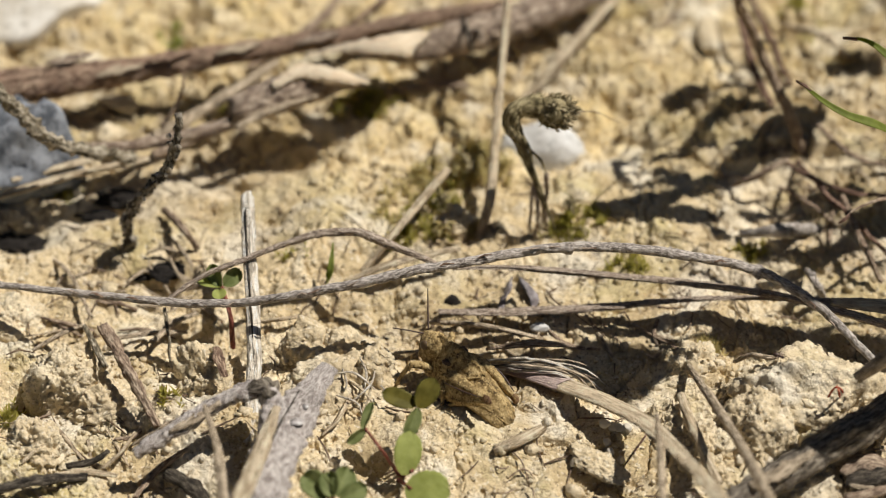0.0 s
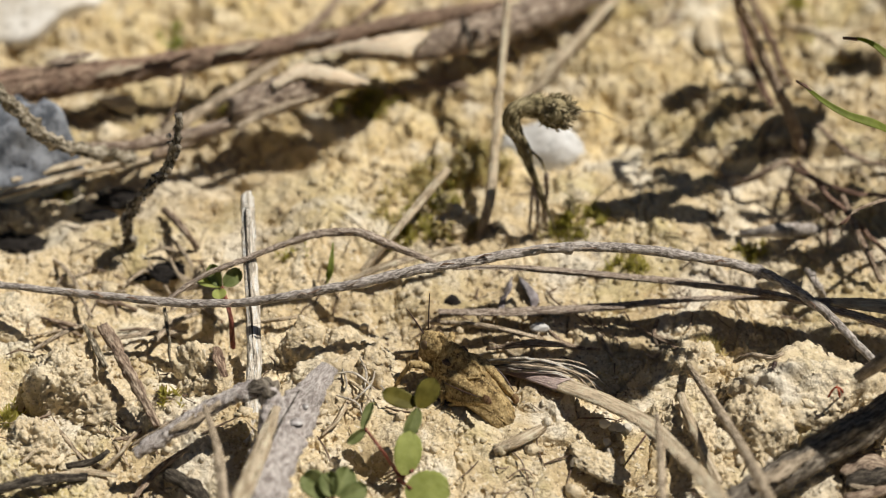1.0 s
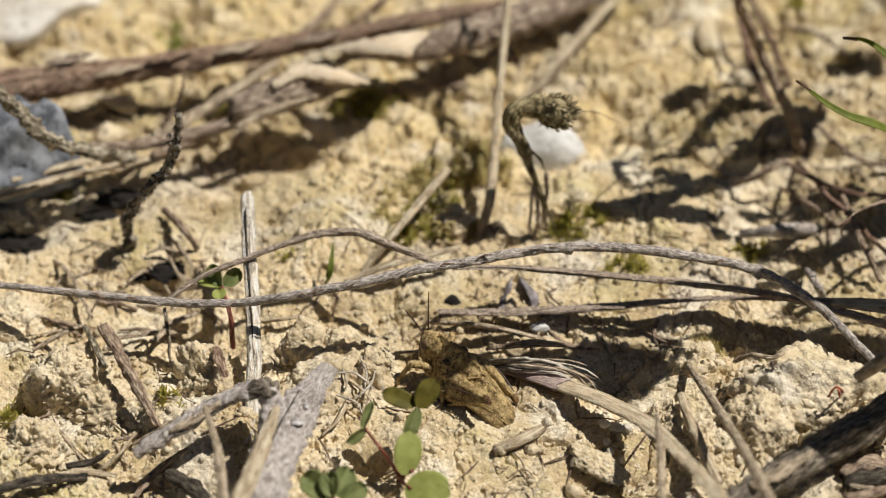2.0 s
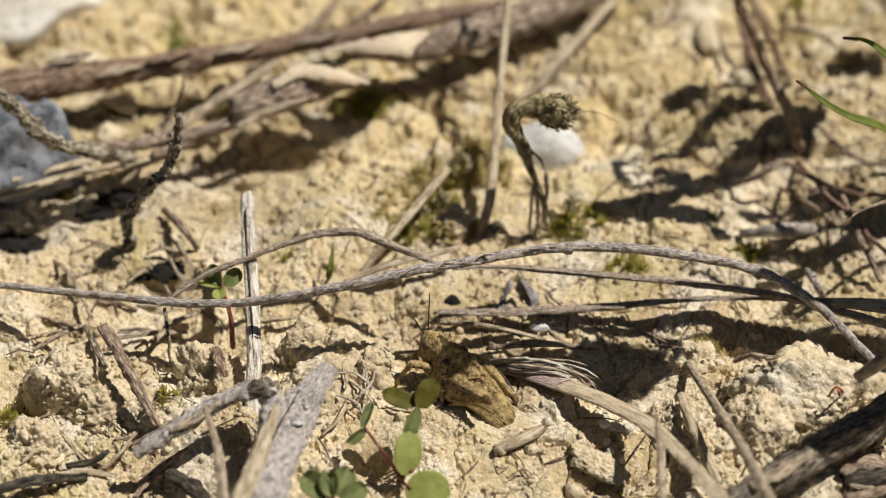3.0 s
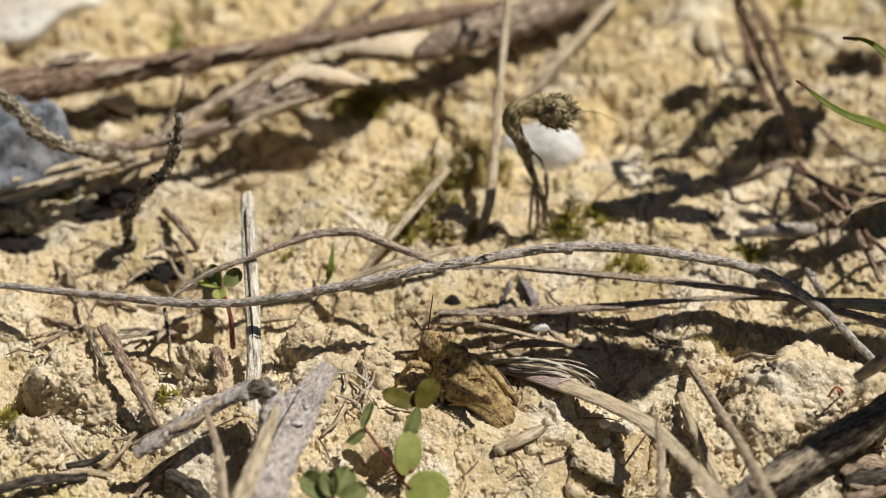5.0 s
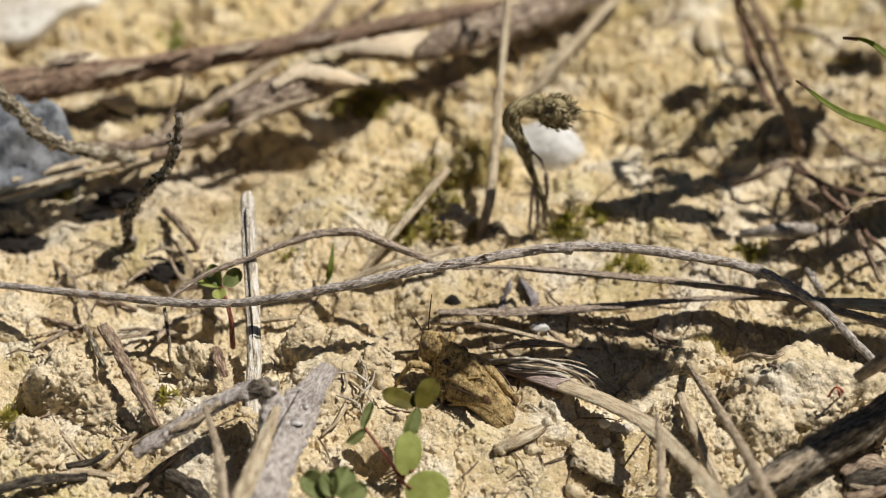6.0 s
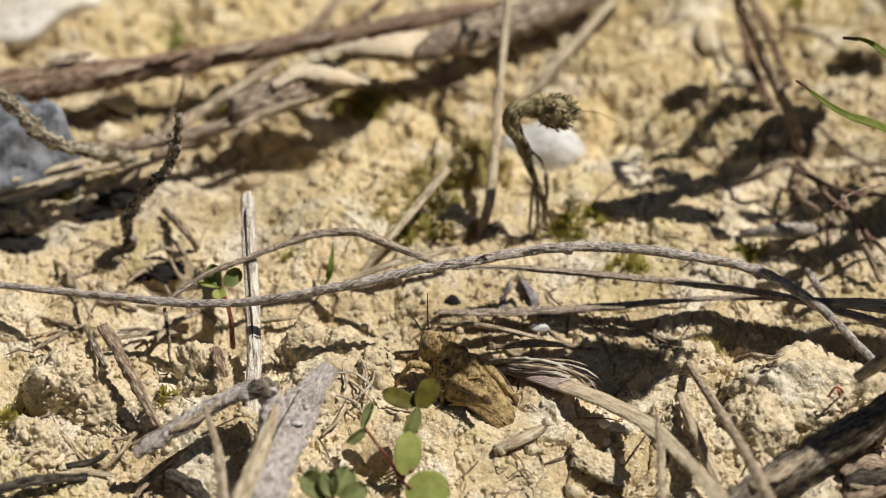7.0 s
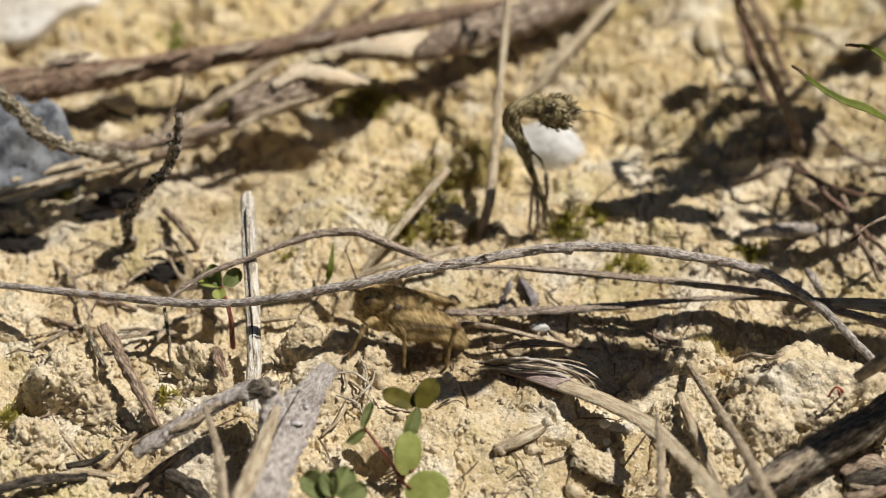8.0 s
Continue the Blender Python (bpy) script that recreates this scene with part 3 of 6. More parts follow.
arch = stem("arching_stem", [(-58.2, -11.3, 5.0), (-43.2, -14.7, 6.0), (-27.3, -17.6, 7.0), (-15.0, -18.9, 10.3), (-1.6, -16.4, 11.7), (14.6, -12.4, 11.4), (27.0, -11.8, 10.0), (38.0, -12.3, 7.5), (45.0, -17.7, 6.5), (50.6, -25.8, 5.5)],
     [0.40, 0.43, 0.48, 0.50, 0.58, 0.57, 0.56, 0.58, 0.58, 0.46], GREY_STEM, "long grey dry stem arching over the clay", rough=0.10, lumps=0.08, seed=1, sides=26, step=0.2, wander=0.12, flaky=0.09)
stem("bowed_stem", [(-34.0, -15.6, 5.0), (-29.8, -12.2, 6.0), (-20.9, -9.0, 8.2), (-12.3, -7.3, 9.6), (-7.1, -9.3, 9.4), (-0.6, -12.1, 8.4)],
     [0.25, 0.34, 0.38, 0.5, 0.55, 0.3], PINK_STEM, "thin bent dry stem leaning on the long stem", rough=0.15, grooves=0.08, seed=2, sides=22, step=0.2, wander=0.14, flaky=0.2)
stake = stem("straw_stake", [(-22.5, -32.0, -0.7), (-22.4, -24.6, 2.4), (-22.8, -17.0, 4.4), (-23.8, -7.9, 7.2), (-24.2, -1.9, 9.5)],
     [1.05, 1.0, 0.95, 0.92, 0.95], WHITE_STRAW, "pale split straw standing in the clay", "straw", grooves=0.3, flat=0.55, ragged=1.6, seed=3, sides=18)
stem("split_stalk", [(1.1, -10.3, 6.0), (8.0, -9.5, 5.5), (18.4, -10.1, 5.0), (30.8, -11.4, 4.5), (42.4, -13.4, 4.0), (55.3, -19.0, 4.0)],
     [0.3, 0.8, 0.9, 0.9, 0.95, 1.1], PINK_STEM, "split brown dry stalk with a dark hollow side", flat=0.5, turn=0.5, grooves=0.4, seed=4, sides=26, step=0.25, flaky=0.2)
stem("split_stalk", [(-0.6, -12.3, 0.7), (8.0, -12.2, 0.5), (18.5, -11.7, 0.8), (32.4, -10.9, 1.6), (44.5, -13.2, 3.6), (55.9, -15.1, 4.0)],
     [0.5, 0.8, 0.65, 0.42, 0.42, 0.8], PINK_STEM, "thin brown dry stalk lying above the clay", flat=0.5, grooves=0.4, seed=5, sides=26, step=0.25, flaky=0.2)
stem("dry_straw", [(-2.0, -11.7, -1.6), (5.2, -15.8, 1.6), (12.2, -15.1, -1.2)], [0.3, 0.35, 0.25], STRAW_GREY, "thin straw lying on the clay", "straw", seed=6)
twig = stem("dark_twig", [(-40.0, 1.5, -1.9), (-39.7, 0.4, 5.0), (-36.7, 0.0, 10.0), (-33.6, 0.2, 14.0), (-31.9, 0.9, 21.0)],
     [0.45, 0.48, 0.42, 0.42, 0.36], DARK_TWIG, "dark knobbly twig standing up from the clay", "twig", lumps=0.9, rough=0.4, seed=7, sides=24, step=0.15, flaky=0.4)
twig_2 = stem("pale_twig", [(-58.4, 12.3, 20.0), (-53.4, 8.2, 16.0), (-48.1, 7.3, 11.0), (-40.3, 12.3, 5.0)],
     [0.55, 0.6, 0.65, 0.6], TWIG, "pale jointed twig leaning over the stone", "twig", lumps=0.7, rough=0.35, seed=8, sides=24, step=0.2, flaky=0.35)
branch = stem("brown_branch", [(-64.0, 25.7, 5.0), (-52.0, 27.5, 5.5), (-40.1, 30.0, 6.0), (-27.3, 33.5, 6.0), (-14.3, 37.7, 5.5), (-1.9, 42.7, 5.0), (8.4, 46.1, 4.5)],
     [2.5, 2.2, 1.7, 1.4, 1.35, 1.3, 1.0], BARK, "long purple brown branch lying across the clay", "branch", rough=0.12, lumps=0.1, seed=9, sides=20)
upper_log = stem("broken_branch", [(-11.1, 32.6, 6.4), (-4.9, 33.8, 6.0), (3.6, 37.4, 6.0), (13.1, 42.3, 6.0), (25.4, 51.1, 6.0)],
     [0.8, 2.2, 2.6, 2.2, 2.1], LOG_BARK, "thick broken branch with a torn pale end", "branch", rough=0.1, ragged=1.0, seed=10, sides=22)
lower_log = stem("broken_branch", [(-26.9, 21.1, 5.8), (-21.4, 24.3, 6.2), (-15.5, 26.5, 6.2), (-10.3, 27.1, 6.0)],
     [2.0, 2.5, 2.2, 0.5], LOG_BARK, "piece of broken branch with torn pale wood", "branch", rough=0.1, ragged=1.0, seed=11, sides=22)
stem("grey_stalk", [(-44.7, 13.9, 3.0), (-36.3, 19.8, 3.5), (-29.2, 26.4, 4.0), (-22.7, 33.2, 4.5)], [0.8, 0.9, 0.9, 0.6], STRAW_GREY, "grey dry stalk leaning against the branch", "stalk", seed=14, grooves=0.2)
stem("thin_twig", [(-36.9, 16.9, 6.0), (-34.8, 18.2, 9.0), (-33.7, 18.6, 12.0), (-33.9, 20.5, 14.0)], [0.3, 0.26, 0.2, 0.1], BROWN_STEM, "thin brown twig behind the knobbly twig", "twig", seed=151, sides=8, rough=0.2)
stem("grey_stalk", [(-58.1, 15.4, 4.0), (-43.2, 14.9, 4.4), (-33.7, 17.0, 4.8), (-26.5, 20.0, 5.0)], [0.8, 0.9, 0.9, 1.0], LOG_BARK, "long weathered stalk lying below the branch", "stalk", seed=152, grooves=0.2)
stem("grey_stalk", [(-38.0, 14.3, 3.6), (-28.7, 19.5, 4.2), (-22.9, 22.6, 4.6)], [0.7, 0.8, 0.7], BROWN_STEM, "brown dry stalk lying below the branch", "stalk", seed=15, grooves=0.2)
stem("dry_straw", [(-59.3, 4.3, 4.0), (-48.5, 9.6, 4.0), (-38.1, 14.5, 3.0)], [0.7, 0.7, 0.6], STRAW, "tan straw lying over the stone", "straw", seed=16, grooves=0.25, flat=0.6)
stem("dry_straw", [(-55.5, 8.1, 4.5), (-47.9, 11.5, 4.5), (-41.7, 14.4, 4.0)], [0.5, 0.7, 0.4], STRAW, "tan straw lying over the stone", "straw", seed=17, grooves=0.25, flat=0.6)
stem("tall_straw", [(4.5, 4.3, -2.3), (6.1, 7.1, 2.5), (7.1, 17.7, 8.0), (8.1, 27.1, 12.0), (9.0, 36.9, 16.0)], [0.75, 0.7, 0.65, 0.6, 0.55], STRAW, "tall pale straw standing before the broken branch", "straw", seed=18, grooves=0.2)
stem("tall_straw", [(10.9, 30.8, -0.5), (16.9, 37.1, 3.0), (26.2, 51.1, 5.0)], [0.8, 0.9, 0.9], STRAW, "pale straw lying slantwise on the clay", "straw", seed=19, grooves=0.25, flat=0.6)
stem("dry_straw", [(-10.2, -4.5, 0.1), (-6.0, -0.7, 3.6), (0.6, 8.6, 6.0)], [0.5, 0.6, 0.6], STRAW, "straight pale straw leaning on the moss", "straw", seed=20, grooves=0.2)
stem("dry_straw", [(-12.3, -6.4, 0.2), (-5.9, -5.0, 2.2), (2.2, -2.6, 2.6)], [0.5, 0.7, 0.5], STRAW, "flat straw lying on the clay", "straw", seed=21, grooves=0.3, flat=0.5)
stem("brown_stalk", [(45.1, 27.4, 0.2), (42.5, 35.2, 3.0), (41.4, 49.7, 5.0)], [0.6, 0.6, 0.5], RED_STEM, "dark red brown stalk rising from a root", "stalk", seed=23, grooves=0.2)
stem("red_tendril", [(40.9, 44.1, 9.0), (42.2, 36.3, 8.0), (43.2, 34.1, 7.5), (46.5, 34.3, 7.0)], [0.2, 0.2, 0.2, 0.12], RED_STEM, "thin curled red tendril", "tendril", seed=24, sides=8)

# ---- near debris ----
curved = stem("dry_straw", [(6.9, -19.1, -2.2), (14.5, -25.7, 1.4), (22.0, -32.3, 3.2), (26.1, -42.5, 8.0), (30.5, -57.0, 14.0)], [1.2, 1.75, 1.5, 1.0, 1.2], STRAW, "curved pale straw blade rising from the clay", "straw", flat=0.3, turn=0.3, grooves=0.2, seed=25, sides=16)
on(curved, "sheath", sweep([(8.4, -20.5, -1.3), (11.0, -22.6, -0.1), (14.2, -25.4, 1.35)], [1.35, 1.62, 1.86], flat=0.33, turn=0.3, grooves=0.15, seed=25, sides=18, ragged=0.4), SHEATH, "purple sheath on the straw")
stem("dry_straw", [(29.5, -19.2, -1.1), (31.8, -36.4, 7.0), (33.5, -47.0, 11.0), (34.9, -57.0, 14.0)], [0.35, 0.6, 0.65, 0.7], STRAW_GREY, "thin grey straw rising over the clods", "straw", seed=26, grooves=0.2)
stem("dry_straw", [(24.0, -37.9, 9.0), (23.6, -46.3, 12.0), (22.8, -58.7, 16.0)], [0.3, 0.5, 0.5], STRAW_GREY, "short blurred grey straw tip", "straw", seed=27, grooves=0.2)
stem("tan_twig", [(27.9, -27.9, 2.0), (28.7, -32.7, 2.4), (29.7, -37.3, 2.4), (31.2, -41.6, 1.6)], [0.5, 0.62, 0.62, 0.5], STRAW, "tan twig lying on the clods", "twig", seed=28, rough=0.2, wander=0.12)
log = stem("dark_log", [(30.2, -47.1, 2.6), (36.1, -42.7, 2.8), (41.4, -39.3, 3.2), (46.3, -36.2, 3.8), (53.2, -31.8, 4.8)], [1.55, 1.75, 1.95, 2.2, 2.3], LOG_GREY, "dark weathered piece of wood lying on the clods", "wood", rough=0.15, grooves=0.12, seed=29, sides=28)
stem("grey_straw_tip", [(46.9, -33.2, 10.0), (49.6, -32.3, 12.0), (53.4, -30.7, 14.0)], [0.7, 0.9, 0.9], STRAW_GREY, "blurred grey end of a straw", "straw", seed=30)
fork = stem("forked_twig", [(-35.1, -38.5, 3.2), (-29.9, -35.8, 5.0), (-24.9, -33.0, 6.5), (-20.7, -31.7, 7.0), (-19.7, -33.2, 6.5), (-20.5, -40.2, 5.5), (-22.3, -48.2, 5.0)], [0.7, 0.85, 0.9, 1.1, 1.0, 0.8, 0.8], GREY_BARK, "bent grey twig with peeling bark", "twig", seed=31, rough=0.25, sides=26, step=0.2, flaky=0.25)
strip = stem("bark_strip", [(-13.1, -27.6, 6.5), (-15.5, -32.3, 6.5), (-18.1, -39.4, 6.5), (-20.8, -50.8, 7.0)], [1.0, 2.4, 2.6, 2.7], GREY_BARK, "grey purple strip of flaking bark", "bark", flat=0.24, seed=32, sides=44, step=0.2, rough=0.16, turn=0.2, flaky=0.12)
stem("dry_straw", [(-26.9, -36.4, 9.0), (-24.8, -43.9, 9.5), (-23.3, -53.4, 10.0)], [0.3, 0.6, 0.7], STRAW_GREY, "narrow grey straw standing before the twig", "straw", seed=33, grooves=0.2)
stem("brown_stick", [(-40.4, -19.5, 4.6), (-38.2, -23.3, 3.8), (-35.8, -27.6, 2.6), (-33.5, -31.0, 0.2)], [0.75, 0.7, 0.6, 0.45], BROWN_STEM, "short brown stick leaning on a clod", "stick", seed=34, rough=0.25, ragged=0.8, flaky=0.2, sides=20, step=0.2)
stem("brown_stick", [(-43.0, -18.6, 4.4), (-41.5, -21.4, 3.8), (-40.0, -24.2, 3.0)], [0.25, 0.4, 0.35], TWIG, "thin dark twig beside the brown stick", "twig", seed=35, flaky=0.3)
stem("wood_chip", [(6.3, -33.9, -1.0), (8.6, -33.2, -0.3), (11.5, -30.9, -0.6)], [0.85, 1.05, 0.8], STRAW, "small tan wood chip with a dark lower edge on the clay", "wood chip", flat=0.7, grooves=0.15, seed=36, ragged=0.5, turn=0.5, sides=16)
thing("clay_chip", rock((17.2, -35.8, -0.9), (3.9, 1.9, 0.8), 62, 5, 0.35, 0.35, tilt=-0.75, crumbs=0.12), CLOD, "flat pale chip of clay tilted over a hollow", "clay chip")

for k, p in enumerate(((18.9, -31.2, 0.6), (20.0, -30.8, -0.4), (20.8, -30.9, -0.5), (21.7, -30.9, -0.4), (19.2, -32.5, -1.1), (20.7, -34.8, -1.7), (19.4, -34.7, -0.5), (15.1, -36.0, -0.9))):
    thing("pale_crumb", rock(p, (0.75 - 0.05 * k, 0.6, 0.55), 500 + k, 3, 0.2, 0.3), CREAM_STONE, "small pale rounded crumb of dry clay", "crumb", "pale crumbs by the straw")

stem("dark_seed", [(0.3, -8.4, -1.7), (1.1, -8.2, -1.4), (2.1, -8.5, -1.7)], [0.4, 0.9, 0.4], HUSK_AND_SHADE, "small black seed husk in the clay", "seed", seed=38)

on(upper_log, "torn_end", sweep([(-18.1, 30.1, 8.0), (-13.5, 30.6, 8.8), (-9.8, 29.8, 9.6), (-6.2, 30.3, 9.6), (-3.0, 33.9, 8.6)], [0.25, 0.75, 1.8, 2.3, 0.9], flat=0.5, seed=12, ragged=1.0, rough=0.25, grooves=0.15), TORN_WOOD, "pale torn wood end")
on(lower_log, "torn_end", sweep([(-22.2, 22.7, 8.6), (-18.7, 25.3, 9.0), (-14.0, 24.9, 8.4), (-10.0, 26.0, 6.6)], [0.7, 1.5, 1.5, 0.3], flat=0.5, seed=13, ragged=1.0, rough=0.25, grooves=0.15), TORN_WOOD, "pale torn wood end")
on(lower_log, "splinter", sweep([(-26.9, 16.9, 6.4), (-22.6, 19.8, 6.9), (-16.8, 22.7, 6.9)], [0.5, 0.7, 0.3], flat=0.4, seed=14, ragged=1.0, rough=0.2), STRAW_GREY)
on(upper_log, "ring_scar", sweep([(2.6, 38.9, 8.0), (3.4, 33.6, 9.0), (3.9, 32.2, 7.4)], [0.3, 0.35, 0.3], seed=15), DARK_WOOD, "dark ring scar")
for k, (p, q) in enumerate((((14.3, -12.5, 11.4), (15.5, -12.3, 11.4)), ((37.7, -12.2, 7.6), (38.7, -12.7, 7.4)), ((27.0, -11.8, 10.0), (27.8, -12.0, 9.9)))):
    on(arch, "joint", sweep([p, q], [0.6, 0.74, 0.58], sides=14, step=0.12, rough=0.3, lumps=0.3, seed=60 + k), GREY_STEM)
for k, (x1, y1, z1) in enumerate(((-50.2, 28.6, 9.0), (-36.8, 29.9, 8.5), (-27.8, 32.2, 8.0), (-17.3, 35.5, 7.4), (-7.3, 39.2, 6.8), (-43.4, 27.4, 8.0))):
    on(branch, "bark_flake", sweep([(x1 - 3, y1 - 1, z1 - 0.6), (x1, y1, z1 - 0.4), (x1 + 3, y1 + 1.4, z1 - 0.6)], [0.3, 0.9, 0.3], flat=0.35, rough=0.4, seed=70 + k), (LOG_BARK, BARK, STRAW_GREY)[k % 3])
on(strip, "edge_fibre", sweep([(-18.9, -34.8, 7.2), (-20.0, -40.5, 7.6), (-21.3, -46.6, 7.8), (-22.4, -50.9, 8.0)], [0.5, 1.1, 1.2, 1.2], flat=0.4, grooves=0.3, seed=80), STRAW, "tan fibre along the bark edge")
on(strip, "crack", sweep([(-16.4, -32.2, 7.3), (-18.2, -37.3, 7.5), (-19.7, -42.3, 7.7)], [0.06, 0.14, 0.06], flat=0.5, rough=0.5, seed=81), DARK_WOOD, "dark crack in the bark")
g = np.random.RandomState(77)
for k in range(5):
    t, side = g.uniform(0.05, 0.98), g.uniform(-0.8, 0.8)
    c, _ = spline([(-13.1, -28.0, 6.9), (-15.5, -32.8, 7.0), (-18.0, -39.9, 7.0), (-20.8, -51.2, 7.5)], 101)
    at = c[int(t * 100)] + np.array([side * 2.2, side * 0.8, 0.15])
    on(strip, "bark_flake", rock(at, (g.uniform(0.2, 0.7), g.uniform(0.3, 0.9), 0.08), 200 + k, 2, 0.5, tilt=g.uniform(0, 3)), (GREY_BARK, STRAW_GREY, WHITE_BARK, WHITE_BARK)[k % 4])
on(fork, "dark_knuckle", sweep([(-22.3, -32.1, 7.2), (-20.5, -32.1, 7.4), (-19.4, -33.4, 7.0)], [0.7, 1.1, 0.8], rough=0.4, seed=82, sides=24, step=0.15, flaky=0.4), LOG_GREY, "dark broken knuckle of the fork")
on(fork, "peeling_bark", sweep([(-31.1, -37.1, 5.4), (-27.9, -35.2, 6.2), (-25.4, -33.9, 7.0)], [0.3, 0.8, 0.4], flat=0.4, rough=0.4, seed=83), STRAW_GREY)
on(log, "splinter", sweep([(34.3, -44.7, 4.6), (37.7, -42.8, 5.0), (41.8, -39.9, 5.2)], [0.7, 1.1, 0.4], flat=0.4, grooves=0.4, rough=0.3, seed=84), STRAW_GREY, "grey weathered splinter on the wood")

for k, pts in enumerate((
    [(-13.1, -24.4, 2.0), (-10.5, -24.5, 2.3), (-8.0, -26.6, 1.6)],
    [(-10.0, -21.7, 2.2), (-9.1, -24.4, 2.0), (-9.6, -26.6, 0.6)],
    [(-12.1, -23.0, 1.6), (-11.5, -25.5, 1.8), (-11.9, -26.2, 0.8)],
    [(-8.1, -23.1, 1.4), (-8.6, -26.1, 2.0), (-11.1, -28.1, 0.6)],
    [(-12.6, -26.8, 0.8), (-10.2, -28.3, 1.2), (-9.6, -29.0, 0.2)],
    [(-7.5, -25.8, 1.2), (-6.3, -27.3, 1.4), (-4.8, -27.1, 0.6)])):
    stem("rootlet", pts, [0.10, 0.16, 0.08], WHITE_STRAW, "thin bleached rootlet lying on the clod", "root", "rootlets on the clod", seed=340 + k, sides=8, step=0.2, wander=0.15)
for k, pts in enumerate((
    [(8.0, -34.0, -1.0), (9.2, -36.2, -0.7), (10.1, -38.9, -1.6)],
    [(7.6, -37.9, -1.3), (9.5, -37.2, -0.6), (10.9, -38.1, -1.4)],
    [(9.2, -38.9, -1.4), (10.4, -40.3, -1.0), (10.7, -42.2, -1.8)],
    [(5.1, -35.2, -1.6), (6.6, -36.5, -1.2), (7.9, -35.8, -1.7)],
    [(5.6, -39.6, -1.6), (7.2, -40.3, -1.2), (8.4, -39.4, -1.7)])):
    stem("rootlet", pts, [0.06, 0.11, 0.05], BROWN_STEM, "hair-thin dark rootlet on the smooth clay", "root", "rootlets on the clay", seed=350 + k, sides=7, step=0.2, wander=0.2)
stem("bark_chip", [(-27.1, -21.4, 3.2), (-26.5, -23.5, 3.2), (-25.8, -25.2, 2.6)], [0.45, 0.8, 0.4], BARK, "dark purple bark chip on a clod", "bark", seed=345, flat=0.3, grooves=0.3, rough=0.3, ragged=0.8, sides=18)

# black lumps as painted deep shade in the hollows; scraps below the dark wood
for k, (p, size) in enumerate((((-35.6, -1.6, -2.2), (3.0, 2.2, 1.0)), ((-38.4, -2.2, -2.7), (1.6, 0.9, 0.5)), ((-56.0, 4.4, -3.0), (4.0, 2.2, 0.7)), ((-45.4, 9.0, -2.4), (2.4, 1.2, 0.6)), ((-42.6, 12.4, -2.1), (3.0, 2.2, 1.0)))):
    thing("shade_lump", rock(p, size, 300 + k, 4, 0.6, 0.3), HUSK_AND_SHADE, "black lump standing in for deep shade in a hollow of the clay", "plant scrap")
for k, (p, q, r) in enumerate((((-37.5, -1.6, -1.3), (-35.9, -2.7, -2.8), (-34.3, -6.7, -1.5)), ((-34.7, -1.0, -0.4), (-33.9, -2.3, -1.7), (-32.5, -4.3, -2.3)), ((-39.6, -5.8, -0.4), (-37.9, -2.4, -1.6), (-36.1, -2.5, -2.7)))):
    stem("rootlet", [p, q, r], [0.18, 0.25, 0.15], STRAW_GREY, "thin dry rootlet across a hollow", "root", seed=310 + k, sides=8)
for k, (pts, rad, mat) in enumerate((([(45.6, -39.5, 1.1), (47.8, -37.4, 0.7), (49.9, -37.3, 0.3), (53.2, -37.3, -1.3)], [0.5, 1.3, 1.6, 1.0], BROWN_STEM), ([(45.9, -39.9, 0.2), (48.0, -40.6, 0.1), (51.1, -38.5, -0.9), (53.8, -37.8, -1.5)], [0.4, 1.0, 1.2, 0.8], STRAW_GREY), ([(46.7, -36.3, 0.1), (49.1, -35.1, 0.4), (52.1, -35.0, -0.1)], [0.2, 0.35, 0.3], BROWN_STEM))):
    stem("curled_leaf", pts, rad, mat, "curled dead brown leaf scrap on the clay", "dead leaf", seed=320 + k, flat=0.3, turn=0.4 * k, grooves=0.3, rough=0.3, sides=20)
stem("orange_chip", [(48.4, -32.8, 0.2), (50.0, -32.6, 1.0), (52.2, -31.4, 0.8)], [0.3, 1.0, 0.9], TORN_WOOD, "orange tan wood chip below the dark wood", "wood chip", seed=330, flat=0.5, rough=0.3)

for k, (a, b, c, w) in enumerate((((7.1, -10.7, -0.1), (7.8, -7.7, -0.5), (8.5, -4.8, -1.0), 1.0), ((11.3, -8.8, -1.0), (10.9, -7.4, -0.4), (10.0, -4.7, -1.0), 1.0))):
    stem("grey_flake", [a, b, c], [w * 0.8, w, w * 0.45], GREY_FLAKE, "grey bark flake lying on the clay", "flake", seed=140 + k, flat=0.25, rough=0.5, ragged=1.8, turn=0.9 - 1.5 * k, grooves=0.3, sides=20)

for ob, pts, count, sz in ((twig, [(-39.8, 0.5, 2.5), (-39.7, 0.4, 5.0), (-36.7, 0.0, 10.0), (-33.6, 0.2, 14.0), (-32.0, 0.6, 20.6)], 30, 0.3), (twig_2, [(-56.3, 10.8, 18.0), (-53.4, 8.2, 16.0), (-48.1, 7.3, 11.0), (-41.3, 11.7, 5.5)], 16, 0.34)):
    c, _ = spline(pts, 200)
    for k in range(count):
        p = c[g.randint(4, 196)] + g.normal(size=3) * 0.32
        r = sz * g.uniform(0.6, 1.4)
        on(ob, "bud_scar", rock(p, (r, r * 0.8, r * 1.2), 400 + k, 2, 0.4), (DARK_TWIG if ob is twig else TWIG, WHITE_BARK, DARK_TWIG if ob is twig else TWIG)[k % 3])
on(stake, "split", sweep([(-22.5, -23.5, 3.2), (-23.0, -17.4, 4.8), (-23.9, -9.1, 7.3), (-24.4, -3.3, 9.6)], [0.05, 0.12, 0.12, 0.1], rough=0.5, seed=90), DARK_WOOD, "dark split along the straw")
